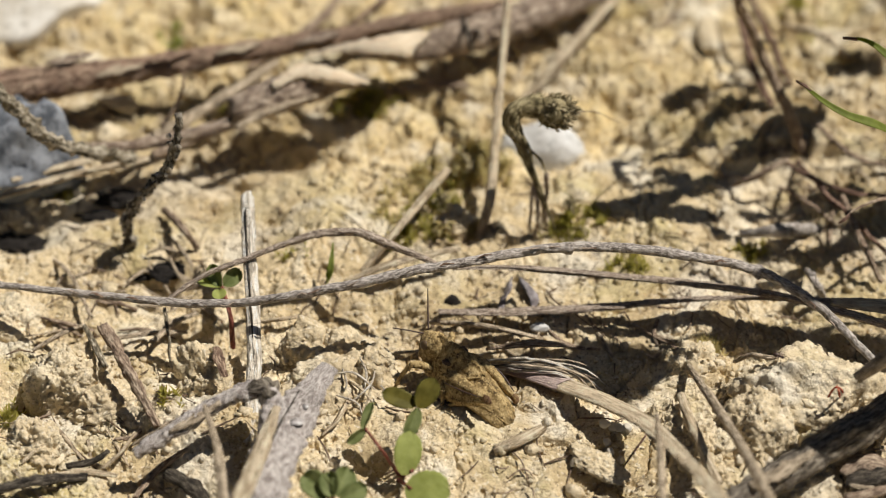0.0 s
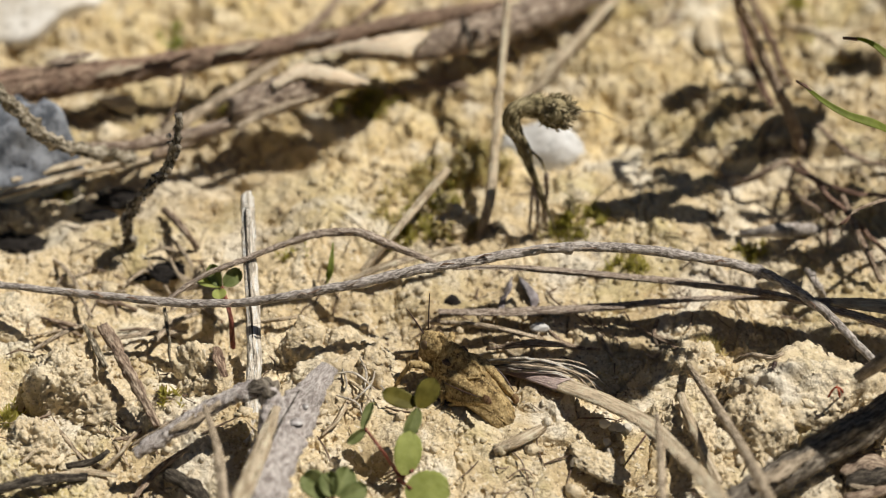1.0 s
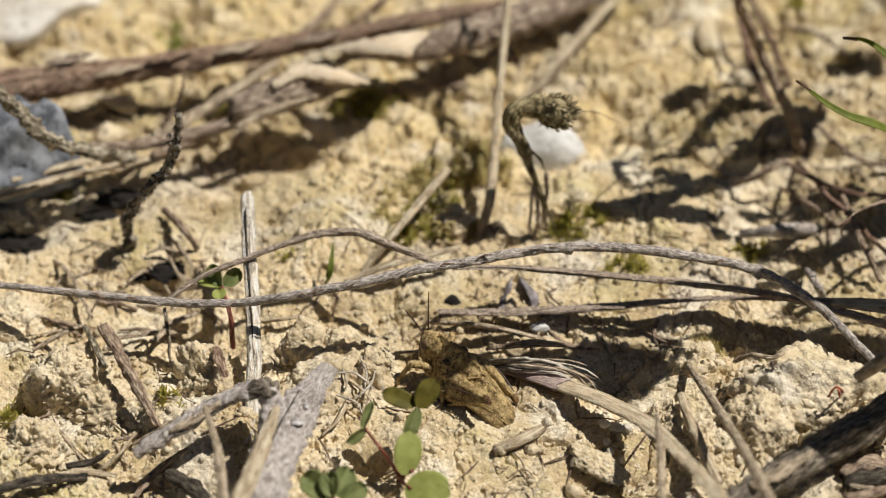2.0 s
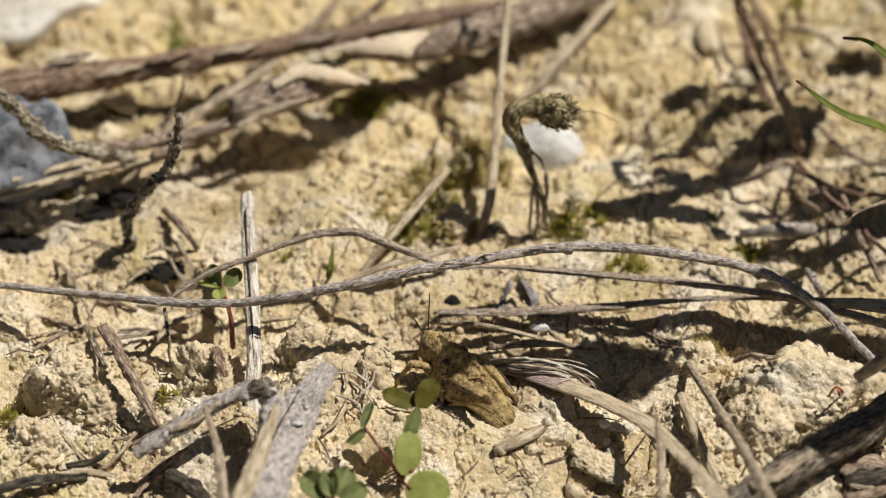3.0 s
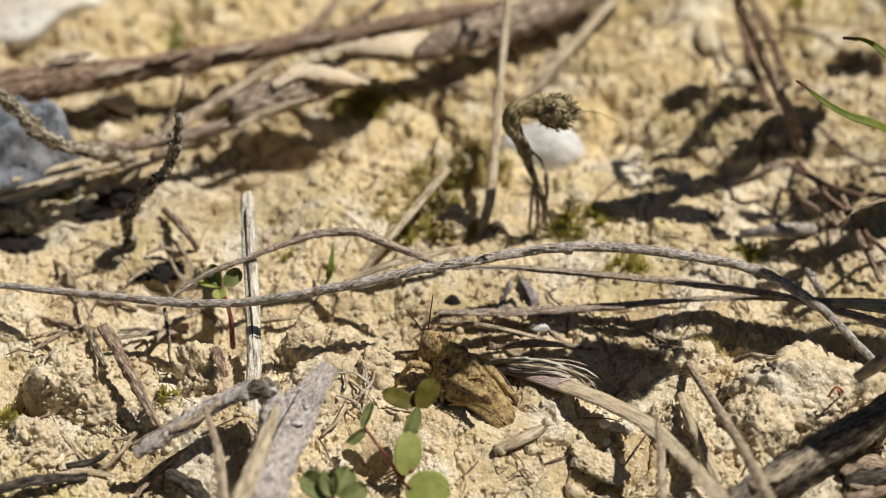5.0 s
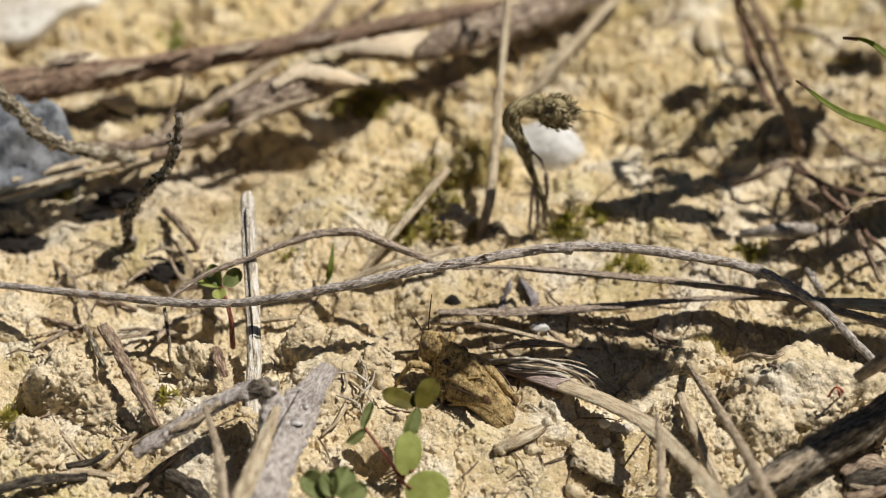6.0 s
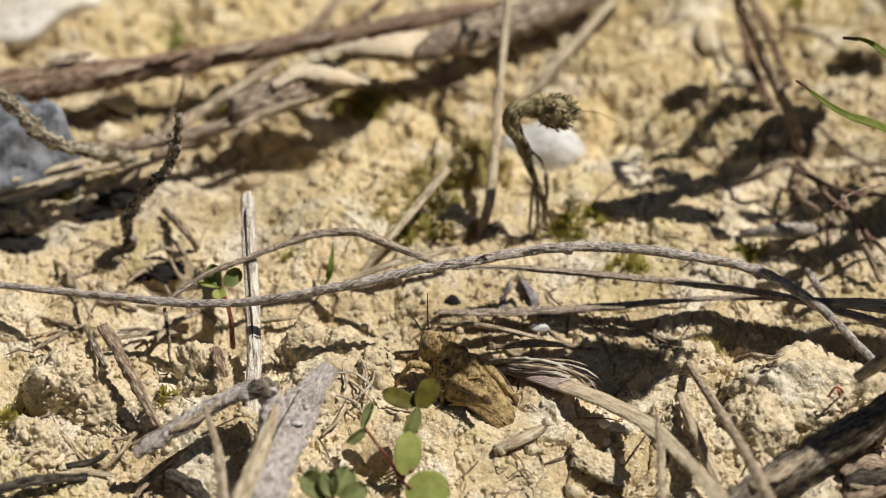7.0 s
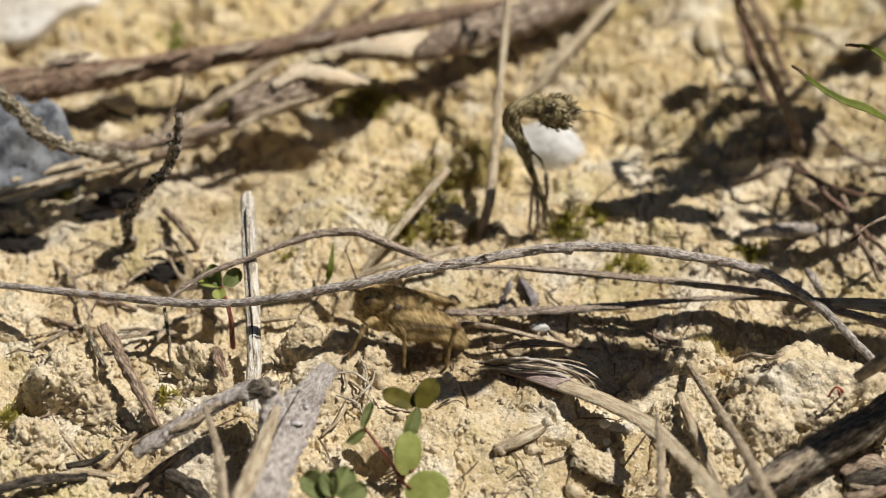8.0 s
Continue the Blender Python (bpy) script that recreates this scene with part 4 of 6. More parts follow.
for k in range(26):
    c, _ = spline([(-52.3, -13.3, 6.1), (-27.2, -18.2, 7.6), (-15.0, -19.6, 10.9), (-1.6, -17.1, 12.4), (14.6, -13.1, 12.1), (37.9, -13.1, 8.2), (47.7, -22.4, 6.8)], 300)
    i = g.randint(4, 292)
    d = c[i + 4] - c[i]
    on(arch, "bark_shred", sweep([c[i] - (0, 0, 0.12), c[i] + d * 0.5 + g.normal(size=3) * 0.12, c[i] + d * g.uniform(0.9, 1.4) + g.normal(size=3) * 0.25], [0.08, 0.16, 0.05], sides=6, step=0.2, flat=0.5, rough=0.4, seed=k), (PINK_STEM, GREY_STEM, BARK)[k % 3])


# ---- plants ----
def frame_of(way, up):
    x = Vector(way).normalized()
    z = Vector(up)
    z = (z - x * z.dot(x)).normalized()
    return Matrix((x, z.cross(x), z)).transposed()


def leaflet(at, way, up, length, width, fold=0.12, cup=0.06, tip=0.02, blunt=2.0, thick=0.14, seed=0):
    """A leaf blade that starts at the point (mm) and runs along way, its upper side facing up."""
    n, cols = 18, 11
    m = np.array(frame_of(way, up))
    verts, uvs, faces = [], [], []
    for layer in (1, -1):
        for i in range(n):
            t = i / (n - 1)
            w = width / 2 * max(0.03, 1 - abs(2 * t - 1) ** (1.1 * blunt)) ** 0.5 * (0.9 + 0.2 * t)
            for j in range(cols):
                q = 2 * j / (cols - 1) - 1
                edge = 1 + 0.03 * math.sin(i * 2.4 + j)
                z = abs(q) * fold * width - cup * length * (2 * t - 1) ** 2 + 0.015 * width * math.cos(abs(q) * 14 - t * 9) + layer * thick / 2 * (1 - 0.7 * abs(q))
                verts.append((t * length + tip * length * (1 - abs(q)) * t, q * w * edge, z))
                uvs.append((t * length * MM, q * w * MM))
    half = n * cols
    for i in range(n - 1):
        for j in range(cols - 1):
            k = i * cols + j
            faces += [(k, k + 1, k + cols + 1, k + cols), (half + k, half + k + cols, half + k + cols + 1, half + k + 1)]
        k = i * cols
        faces += [(k, k + cols, half + k + cols, half + k), (k + cols - 1, half + k + cols - 1, half + k + 2 * cols - 1, k + 2 * cols - 1)]
    v = (np.array(verts) @ m.T + np.asarray(at)) * MM
    return v, faces, np.array(uvs)


def clover(base, label, petioles, leaves, name="clover_seedling"):
    """base in mm; petioles: points and radius; leaves: at, way, up, length, width, fold, material."""
    r = root(name, base, label, "seedling")
    for pts, rad in petioles:
        part("petiole", local(sweep(pts, [rad * 1.2, rad, rad * 0.8], sides=10, step=0.2), base), RED_PETIOLE, r, "thin red petiole")
    for at, way, up, ln, wd, fold, mat in leaves:
        part("leaflet", local(leaflet(at, way, up, ln, wd, fold), base), mat, r, "oval dark green leaflet" if mat is LEAF else "pale green leaflet")
    return r


clover((-4.8, -36.7, -2.3), "clover seedling with dark leaflets on red petioles",
       [([(-4.9, -36.3, -2.7), (-4.1, -35.2, 2.0), (-3.0, -34.1, 6.3)], 0.21),
        ([(-5.1, -36.0, -3.0), (-6.8, -38.4, 3.5), (-8.9, -36.1, 5.0)], 0.21),
        ([(-4.7, -36.3, -2.7), (-3.8, -39.7, 1.6), (-3.4, -39.8, 2.0)], 0.24),
        ([(-5.1, -37.1, -2.6), (-4.1, -41.4, 1.2), (-3.6, -42.3, 1.6)], 0.24)],
       [((-3.0, -33.9, 6.5), (-1.0, 0.25, 0.30), (0.0, -0.55, 0.85), 4.2, 2.2, 0.10, LEAF),
        ((-2.8, -34.3, 6.5), (0.42, 0.5, 0.55), (0.1, -0.70, 0.72), 3.8, 2.6, 0.08, LEAF),
        ((-2.9, -34.3, 6.5), (-0.35, -0.6, -0.6), (0.45, -0.75, 0.45), 3.6, 2.0, 0.22, YOUNG_LEAF),
        ((-8.9, -36.1, 5.0), (-0.6, -0.35, -0.35), (0.55, -0.6, 0.5), 2.6, 1.3, 0.3, YOUNG_LEAF),
        ((-9.1, -36.4, 5.0), (0.35, 0.8, 0.55), (-0.6, -0.6, 0.5), 3.4, 1.3, 0.3, YOUNG_LEAF),
        ((-4.4, -40.4, 1.8), (0.15, 0.75, 0.65), (0.2, -0.75, 0.65), 5.0, 3.2, 0.04, PALE_LEAF),
        ((-4.3, -42.0, 1.6), (0.85, -0.25, 0.10), (0.0, -0.45, 0.9), 5.2, 4.6, 0.04, PALE_LEAF)])
clover((-12.4, -42.6, 0.1), "small clover seedling with folded dark green leaflets",
       [([(-12.4, -42.6, -0.4), (-12.4, -44.2, 2.5), (-12.5, -44.8, 4.0)], 0.25)],
       [((-12.4, -45.5, 4.0), (-0.8, 0.55, 0.25), (-0.3, -0.5, 0.8), 4.0, 3.0, 0.25, YOUNG_LEAF),
        ((-12.1, -45.5, 4.0), (0.4, 0.8, 0.35), (0.45, -0.55, 0.7), 3.6, 2.8, 0.25, YOUNG_LEAF),
        ((-12.3, -45.8, 4.2), (-0.1, 0.7, 0.5), (-0.2, -0.7, 0.6), 2.8, 2.4, 0.3, YOUNG_LEAF),
        ((-11.5, -46.2, 4.0), (1.0, 0.5, 0.25), (0.3, -0.5, 0.8), 3.4, 2.4, 0.25, YOUNG_LEAF)])
clover((-25.8, -15.9, -1.9), "small clover seedling behind the straw stake",
       [([(-25.8, -15.6, -2.2), (-25.8, -15.5, 3.0), (-27.0, -11.9, 4.5)], 0.3)],
       [((-27.0, -11.9, 4.5), (-0.8, 0.2, 0.1), (0.3, 0.1, 0.9), 3.2, 2.6, 0.15, PALE_LEAF),
        ((-26.8, -11.8, 4.6), (0.75, 0.7, 0.35), (0.3, -0.6, 0.7), 2.8, 2.0, 0.3, YOUNG_LEAF),
        ((-27.2, -11.8, 4.6), (-0.35, 0.7, 0.6), (-0.4, -0.5, 0.7), 2.8, 2.0, 0.3, YOUNG_LEAF),
        ((-27.3, -12.6, 4.6), (0.1, -0.6, 0.0), (0.0, -0.5, 0.8), 1.8, 1.8, 0.2, PALE_LEAF)])

# grass blade by the long stem
thing("grass_sprig", ribbon([(-14.8, -7.2, -1.0), (-14.0, -6.9, 2.5), (-13.7, -3.8, 4.5)], [0.6, 0.9, 0.15], fold=0.2), GRASS, "short thin green grass blade", "grass")


# dead seed head on a bent stalk
def seed_head():
    base = (14.6, 4.0, -0.8)
    r = root("dead_seed_head", base, "dead brown seed head nodding on a bent dry stalk", "seed head")
    tip = np.array((12.5, 7.1, 17.0))
    part("stalk", local(sweep([(14.6, 4.1, -0.9), (12.6, 3.8, 5.4), (10.5, 5.3, 10.6), (8.8, 6.6, 14.6), (8.6, 7.0, 16.2), (9.9, 7.7, 17.0), (12.4, 7.6, 17.0)],
                              [0.12, 0.2, 0.34, 0.48, 0.8, 1.15, 1.35], rough=0.2, lumps=0.12, seed=51, sides=20, step=0.2, flaky=0.15), base), HEAD_STALK, r)
    part("side_stalk", local(sweep([(9.7, 5.9, 13.8), (10.7, 4.9, 12.6), (12.3, 3.8, 11.4), (13.0, 3.2, 9.8)], [0.25, 0.22, 0.18, 0.08], rough=0.2, seed=52, sides=8, step=0.2), base), HEAD_STALK, r)
    part("side_stalk", local(sweep([(9.9, 5.7, 13.8), (10.9, 4.3, 12.6), (11.2, 3.3, 11.4)], [0.3, 0.2, 0.1], rough=0.2, seed=53, sides=8, step=0.2), base), HEAD_STALK, r)
    part("hair", local(sweep([(15.2, 6.0, 17.0), (18.8, 7.7, 16.2), (22.8, 7.9, 13.8)], [0.07, 0.06, 0.04], seed=54, sides=6), base), BROWN_STEM, r, "long thin dry hair")
    g = np.random.RandomState(5)
    way = np.array([1.0, -0.15, -0.12])
    way /= np.linalg.norm(way)
    core = rock(tip + way * 1.6, (2.2, 1.9, 1.9), 55, 3, 0.3)
    part("head_core", local(core, base), HEAD_STALK, r)
    for k, (a, b, c) in enumerate((((11.5, 4.4, 7.2), (11.2, 3.4, 3.8), (11.1, 4.2, -0.8)), ((11.7, 4.4, 7.2), (12.8, 4.0, 3.8), (13.4, 5.3, -0.7)), ((13.0, 3.2, 9.8), (13.1, 3.5, 6.6), (12.9, 6.1, -0.9)), ((11.6, 4.3, 6.8), (12.1, 3.3, 3.4), (11.9, 3.9, -1.4)))):
        part("rootlet", local(sweep([a, b, c], [0.28, 0.24, 0.2], sides=10, rough=0.3, seed=60 + k), base), PINK_STEM, r, "pale dry rootlet")
    for i in range(130):
        a, b = g.uniform(0, 2 * math.pi), g.uniform(-0.9, 1.0)
        side = np.cross(way, [0, 0, 1])
        up = np.cross(side, way)
        ring = side * math.cos(a) + up * math.sin(a)
        at = tip + way * (1.6 + 2.1 * b) + ring * 1.85 * math.sqrt(max(0.08, 1 - b * b))
        part("bract", local(leaflet(at, way * g.uniform(0.2, 1.1) + ring * g.uniform(0.1, 0.8) + g.normal(size=3) * 0.3, ring + g.normal(size=3) * 0.2, g.uniform(0.7, 1.3), g.uniform(0.25, 0.5), 0.3, 0.2, thick=0.1), base), DRY_HEAD, r)


DRY_HEAD = fibre_material("dry_bracts", (0.13, 0.10, 0.045), (0.37, 0.30, 0.16), (0.66, 0.56, 0.36), spots=0.3, along=400, stretch=5)
seed_head()


def moss(at, size, count, mat, label, seed, tall=1.2):
    """A cushion of tiny pointed shoots."""
    g = np.random.RandomState(seed)
    V, F = [], []
    for _ in range(count):
        a, d = g.uniform(0, 2 * math.pi), math.sqrt(g.uniform(0, 1))
        d *= 0.75 + 0.5 * math.sin(3 * a + seed) * math.sin(5 * a + 2 * seed)
        x, y = at[0] + 1.3 * size[0] * d * math.cos(a), at[1] + 1.3 * size[1] * d * math.sin(a)
        if g.uniform(-0.5, 0.6) > float(fbm(np.array([x / 1.6]), np.array([y / 1.6]), 2, seed)[0]):
            continue
        z = lay(x, y) + 0.6 * size[2] * max(0.0, 1 - d * d) * g.uniform(0.2, 1.0)
        lean = np.array([g.normal() * 0.4, g.normal() * 0.4, 1.0])
        h = tall * g.uniform(0.5, 1.1)
        for k in range(7):
            t = k / 6
            b = np.array([x, y, z]) + lean * h * (t - 0.6)
            c = a + k * 2.4
            out = np.array([math.cos(c), math.sin(c), 0.55 + 0.6 * t])
            wide = np.array([-math.sin(c), math.cos(c), 0]) * 0.13
            ln = g.uniform(0.45, 0.8)
            i = len(V)
            V += [b - wide * 0.6, b + out * ln * 0.45 - wide, b + out * ln, b + out * ln * 0.45 + wide, b + wide * 0.6, b + out * ln * 0.4 - np.array([0, 0, 0.1])]
            F += [(i, i + 1, i + 5), (i + 1, i + 2, i + 5), (i + 2, i + 3, i + 5), (i + 3, i + 4, i + 5), (i, i + 5, i + 4)]
    V = np.array(V) * MM
    return tagged(thing("moss_cushion", (V, F, V[:, :2]), mat, label, "moss", "moss cushions"))


moss((-11.2, 31.2, -2.3), (3.5, 2.5, 0.8), 170, MOSS, "small yellow green moss cushion beneath the branch", 1)
moss((-28.9, 29.3, 0.8), (3.0, 2.0, 0.6), 110, MOSS, "small yellow green moss cushion beneath the branch", 2)
moss((-3.2, 4.6, 0.3), (5.0, 3.6, 1.2), 210, MOSS, "olive moss cushion on the clay", 3)
moss((17.2, 4.7, 0.2), (4.2, 2.6, 1.0), 200, MOSS, "olive moss cushion at the foot of a dry stalk", 4)
moss((-1.8, 13.7, -0.2), (3.4, 2.8, 2.6), 200, DRY_MOSS, "dry brown moss tuft on a small mound", 5, 1.6)
moss((3.8, 17.7, 0.8), (2.8, 2.2, 2.4), 300, DRY_MOSS, "dry brown moss tuft beside the tall straw", 15, 1.8)
moss((-5.8, 8.4, 1.2), (3.6, 2.8, 2.0), 180, DRY_MOSS, "dry brown moss tuft on a small mound", 16, 1.6)
moss((0.8, 10.9, 0.7), (3.0, 3.0, 2.0), 150, MOSS, "olive moss tuft among dry shoots", 17, 1.5)
moss((-10.0, 31.1, -0.7), (4.2, 2.6, 1.2), 140, MOSS, "yellow green moss cushion beneath the branch", 18, 1.3)
moss((4.5, 14.8, 1.8), (3.4, 2.8, 3.0), 260, DRY_MOSS, "dry brown moss tuft on a small mound", 6, 1.6)
moss((1.2, 5.4, 0.1), (2.6, 2.0, 2.4), 300, DRY_MOSS, "dry brown moss tuft on a small mound", 7, 1.4)
moss((-38.7, 48.8, -4.8), (2.0, 2.5, 0.8), 90, GRASS, "green moss tuft behind the branch", 8, 1.6)
moss((-32.3, -27.0, 1.0), (1.4, 1.3, 0.8), 70, MOSS, "tiny moss tuft between the clods", 9)
moss((23.3, -2.6, 0.5), (3.2, 1.4, 0.6), 120, MOSS, "thin olive moss on the clay", 10)
moss((39.5, 1.4, -1.2), (2.5, 1.5, 0.6), 90, MOSS, "thin olive moss on the clay", 11)
moss((-18.9, -1.0, 0.0), (1.6, 1.0, 0.5), 40, MOSS, "thin olive moss on the clay", 12)
moss((-50.0, 12.1, 0.1), (2.0, 1.5, 0.6), 70, MOSS, "thin olive moss beside the grey stone", 13)
moss((51.4, 49.6, 1.1), (3.0, 3.0, 0.6), 100, MOSS, "thin olive moss on the clay", 14)
moss((-51.2, -28.1, -1.6), (1.6, 2.5, 0.6), 90, MOSS, "thin olive moss between the clods", 15)
moss((32.7, -16.9, 0.0), (2.4, 1.4, 0.8), 110, DRY_MOSS, "dark dry moss on top of a clod", 16, 0.8)

def dry_sprig(at, tall, kind, seed):
    """A withered shoot: a crooked stalk with curled narrow leaves round it."""
    g = np.random.RandomState(seed)
    base = np.array((at[0], at[1], lay(*at) - 0.2))
    mat = (DRY_HEAD, DRY_MOSS, HEAD_STALK)[kind]
    r = root("withered_shoot", base, ("pale withered shoot with curled leaves among the moss", "dry tan shoot standing in the moss", "dark withered shoot standing in the moss")[kind], "dry shoot")
    lean = np.array([g.normal() * 0.35, g.normal() * 0.2 - 0.1, 1.0])
    top = lean * (tall + 1.2)
    part("stalk", sweep([(0, 0, 0), top * 0.5 + g.normal(size=3) * 0.25, top], [0.26, 0.22, 0.14], sides=8, step=0.2, rough=0.3, seed=seed), HEAD_STALK, r)
    for k in range(16):
        t = g.uniform(0.3, 1.0)
        a = k * 2.4 + g.normal() * 0.4
        way = np.array([math.cos(a), math.sin(a), g.uniform(-0.3, 0.9)])
        part("leaf", leaflet(top * t, way, np.array([0, 0, 1.0]) + g.normal(size=3) * 0.3, g.uniform(0.9, 1.9), g.uniform(0.25, 0.5), 0.35, 0.35, thick=0.09), mat, r)


for k, (at, tall, kind) in enumerate((
    ((4.9, 14.9), 3.4, 0),
    ((1.2, 13.9), 2.6, 1),
    ((-1.6, 15.6), 2.4, 1),
    ((-3.1, 10.9), 2.2, 1),
    ((-6.1, 4.4), 2.0, 1),
    ((16.3, 7.1), 2.6, 2),
    ((3.8, 17.3), 2.2, 0),
    ((-6.8, 1.1), 1.8, 1),
    ((-1.0, 3.5), 2.2, 1),
    ((0.4, 8.9), 2.6, 2),
)):
    dry_sprig(at, tall, kind, 900 + k)

# ---- twigs and stems by the leafy weed ----
for pts, rad, mat, sd in (
        ([(38.5, 13.5, -1.0), (41.7, 12.2, 2.5), (45.1, 13.3, 3.2)], 0.45, BROWN_STEM, 61),
        ([(44.9, 13.3, 3.0), (48.2, 10.7, 2.8), (52.2, 7.9, 2.6), (58.6, 10.0, 0.5)], 0.35, RED_STEM, 62),
        ([(47.3, 18.9, -1.1), (48.8, 9.7, 2.2), (52.9, 1.7, 2.4), (57.9, -1.5, -1.4)], 0.4, RED_STEM, 63),
        ([(44.6, 14.5, -1.9), (47.1, 6.8, 1.8), (51.2, 7.1, -2.3)], 0.35, BROWN_STEM, 64),
        ([(49.5, 22.0, 2.7), (53.5, 16.9, 2.0), (59.4, 15.3, 0.4)], 0.4, BROWN_STEM, 65),
        ([(51.3, 6.5, 3.0), (53.0, -2.7, 2.5), (55.2, -5.1, -1.1)], 0.45, BROWN_STEM, 66),
        ([(46.1, -3.3, -0.8), (45.8, -8.9, 2.5), (48.0, -7.1, -2.1)], 0.5, GREY_STEM, 67),
        ([(48.9, 47.6, 0.1), (52.8, 42.4, 2.5), (57.0, 41.3, -0.6)], 0.6, STRAW, 68),
        ([(47.7, 31.7, 1.8), (45.9, 37.8, 3.0), (42.8, 48.3, 6.0)], 0.45, RED_STEM, 69)):
    stem("dry_twig", pts, [rad * 0.8, rad, rad * 0.7], mat, "thin dry twig by the foot of the weed", "twig", "twigs by the weed", seed=sd, rough=0.2, wander=0.25)

stem("grey_stick", [(38.2, 3.4, -0.5), (42.9, 1.8, 1.6), (48.8, 5.7, -1.6)], [0.5, 0.9, 0.6], GREY_STEM, "short grey stick lying on the clay", "stick", seed=70, rough=0.2)
stem("tan_straw", [(47.0, -14.6, 4.5), (50.9, -15.4, 4.8), (56.2, -16.4, 5.0)], [0.8, 1.3, 1.4], STRAW, "broad tan straw under the long stem", "straw", seed=71, flat=0.4, grooves=0.25)
stem("curled_straw", [(34.9, -21.9, 1.6), (36.5, -23.7, 4.5), (38.7, -24.5, 4.8), (40.1, -23.8, 4.8)], [0.28, 0.3, 0.3, 0.25], STRAW_GREY, "thin curled straw on top of the clod", "straw", seed=72)
frayed = root("frayed_stalk", (7.0, -19.6, -1.4), "frayed end of a dry stalk split into pale and dark fibres", "stalk")
for k, (pts, rad, mat) in enumerate((
    ([(3.7, -19.1, -1.4), (9.9, -21.5, 1.6), (14.9, -22.7, 1.5), (19.2, -24.6, -0.6)], 0.22, WHITE_STRAW),
    ([(4.5, -19.8, -1.4), (10.5, -22.3, 1.5), (15.2, -23.9, 1.5), (18.6, -25.4, -0.6)], 0.26, STRAW_GREY),
    ([(4.3, -19.4, -1.4), (9.9, -22.6, 1.4), (14.5, -23.7, 1.5), (17.3, -23.5, -0.6)], 0.20, DARK_WOOD),
    ([(5.9, -18.9, -1.4), (11.9, -21.6, 1.3), (16.6, -23.2, 1.5), (19.5, -23.9, -0.6)], 0.16, WHITE_STRAW),
    ([(5.2, -20.3, -1.4), (10.5, -23.0, 1.2), (14.5, -24.4, 1.5), (17.7, -24.8, -0.6)], 0.24, WHITE_STRAW),
    ([(8.0, -18.3, -1.4), (12.6, -20.8, 1.1), (16.0, -21.8, 1.5), (18.2, -21.2, -0.6)], 0.14, STRAW_GREY),
    ([(6.6, -20.0, -1.4), (11.2, -22.2, 1.0), (15.4, -23.3, 1.5), (19.1, -23.1, -0.6)], 0.18, BROWN_STEM),
    ([(8.6, -19.3, -1.4), (13.9, -23.0, 1.6), (17.2, -24.8, 1.5), (19.2, -26.0, -0.6)], 0.20, STRAW_GREY))):
    part("fibre", local(sweep(pts, [rad * 0.7, rad, rad, rad * 0.35], sides=10, step=0.25, flat=0.6, grooves=0.25, rough=0.25, seed=360 + k, wander=0.22), (7.0, -19.6, -1.4)), mat, frayed)
stem("dry_fibre", [(5.3, -16.2, -1.9), (10.7, -18.4, 1.2), (15.6, -16.0, -1.5)], [0.3, 0.8, 0.4], BROWN_STEM, "brown frayed dry fibre strip on the clay", "fibre", seed=74, flat=0.5, grooves=0.5, sides=20)
stem("dry_root", [(-34.1, -14.2, 3.2), (-33.3, -18.1, 2.6), (-32.9, -19.4, -0.9)], [0.2, 0.22, 0.15], TWIG, "thin dry rootlet hanging from the stem", "root", seed=75, rough=0.3, wander=0.3)
stem("brown_twig", [(-36.2, 7.8, -0.1), (-33.0, 1.4, 2.2), (-31.4, 1.1, -0.9)], [0.45, 0.5, 0.35], BROWN_STEM, "short brown twig stuck in the clay", "twig", seed=76, rough=0.2)
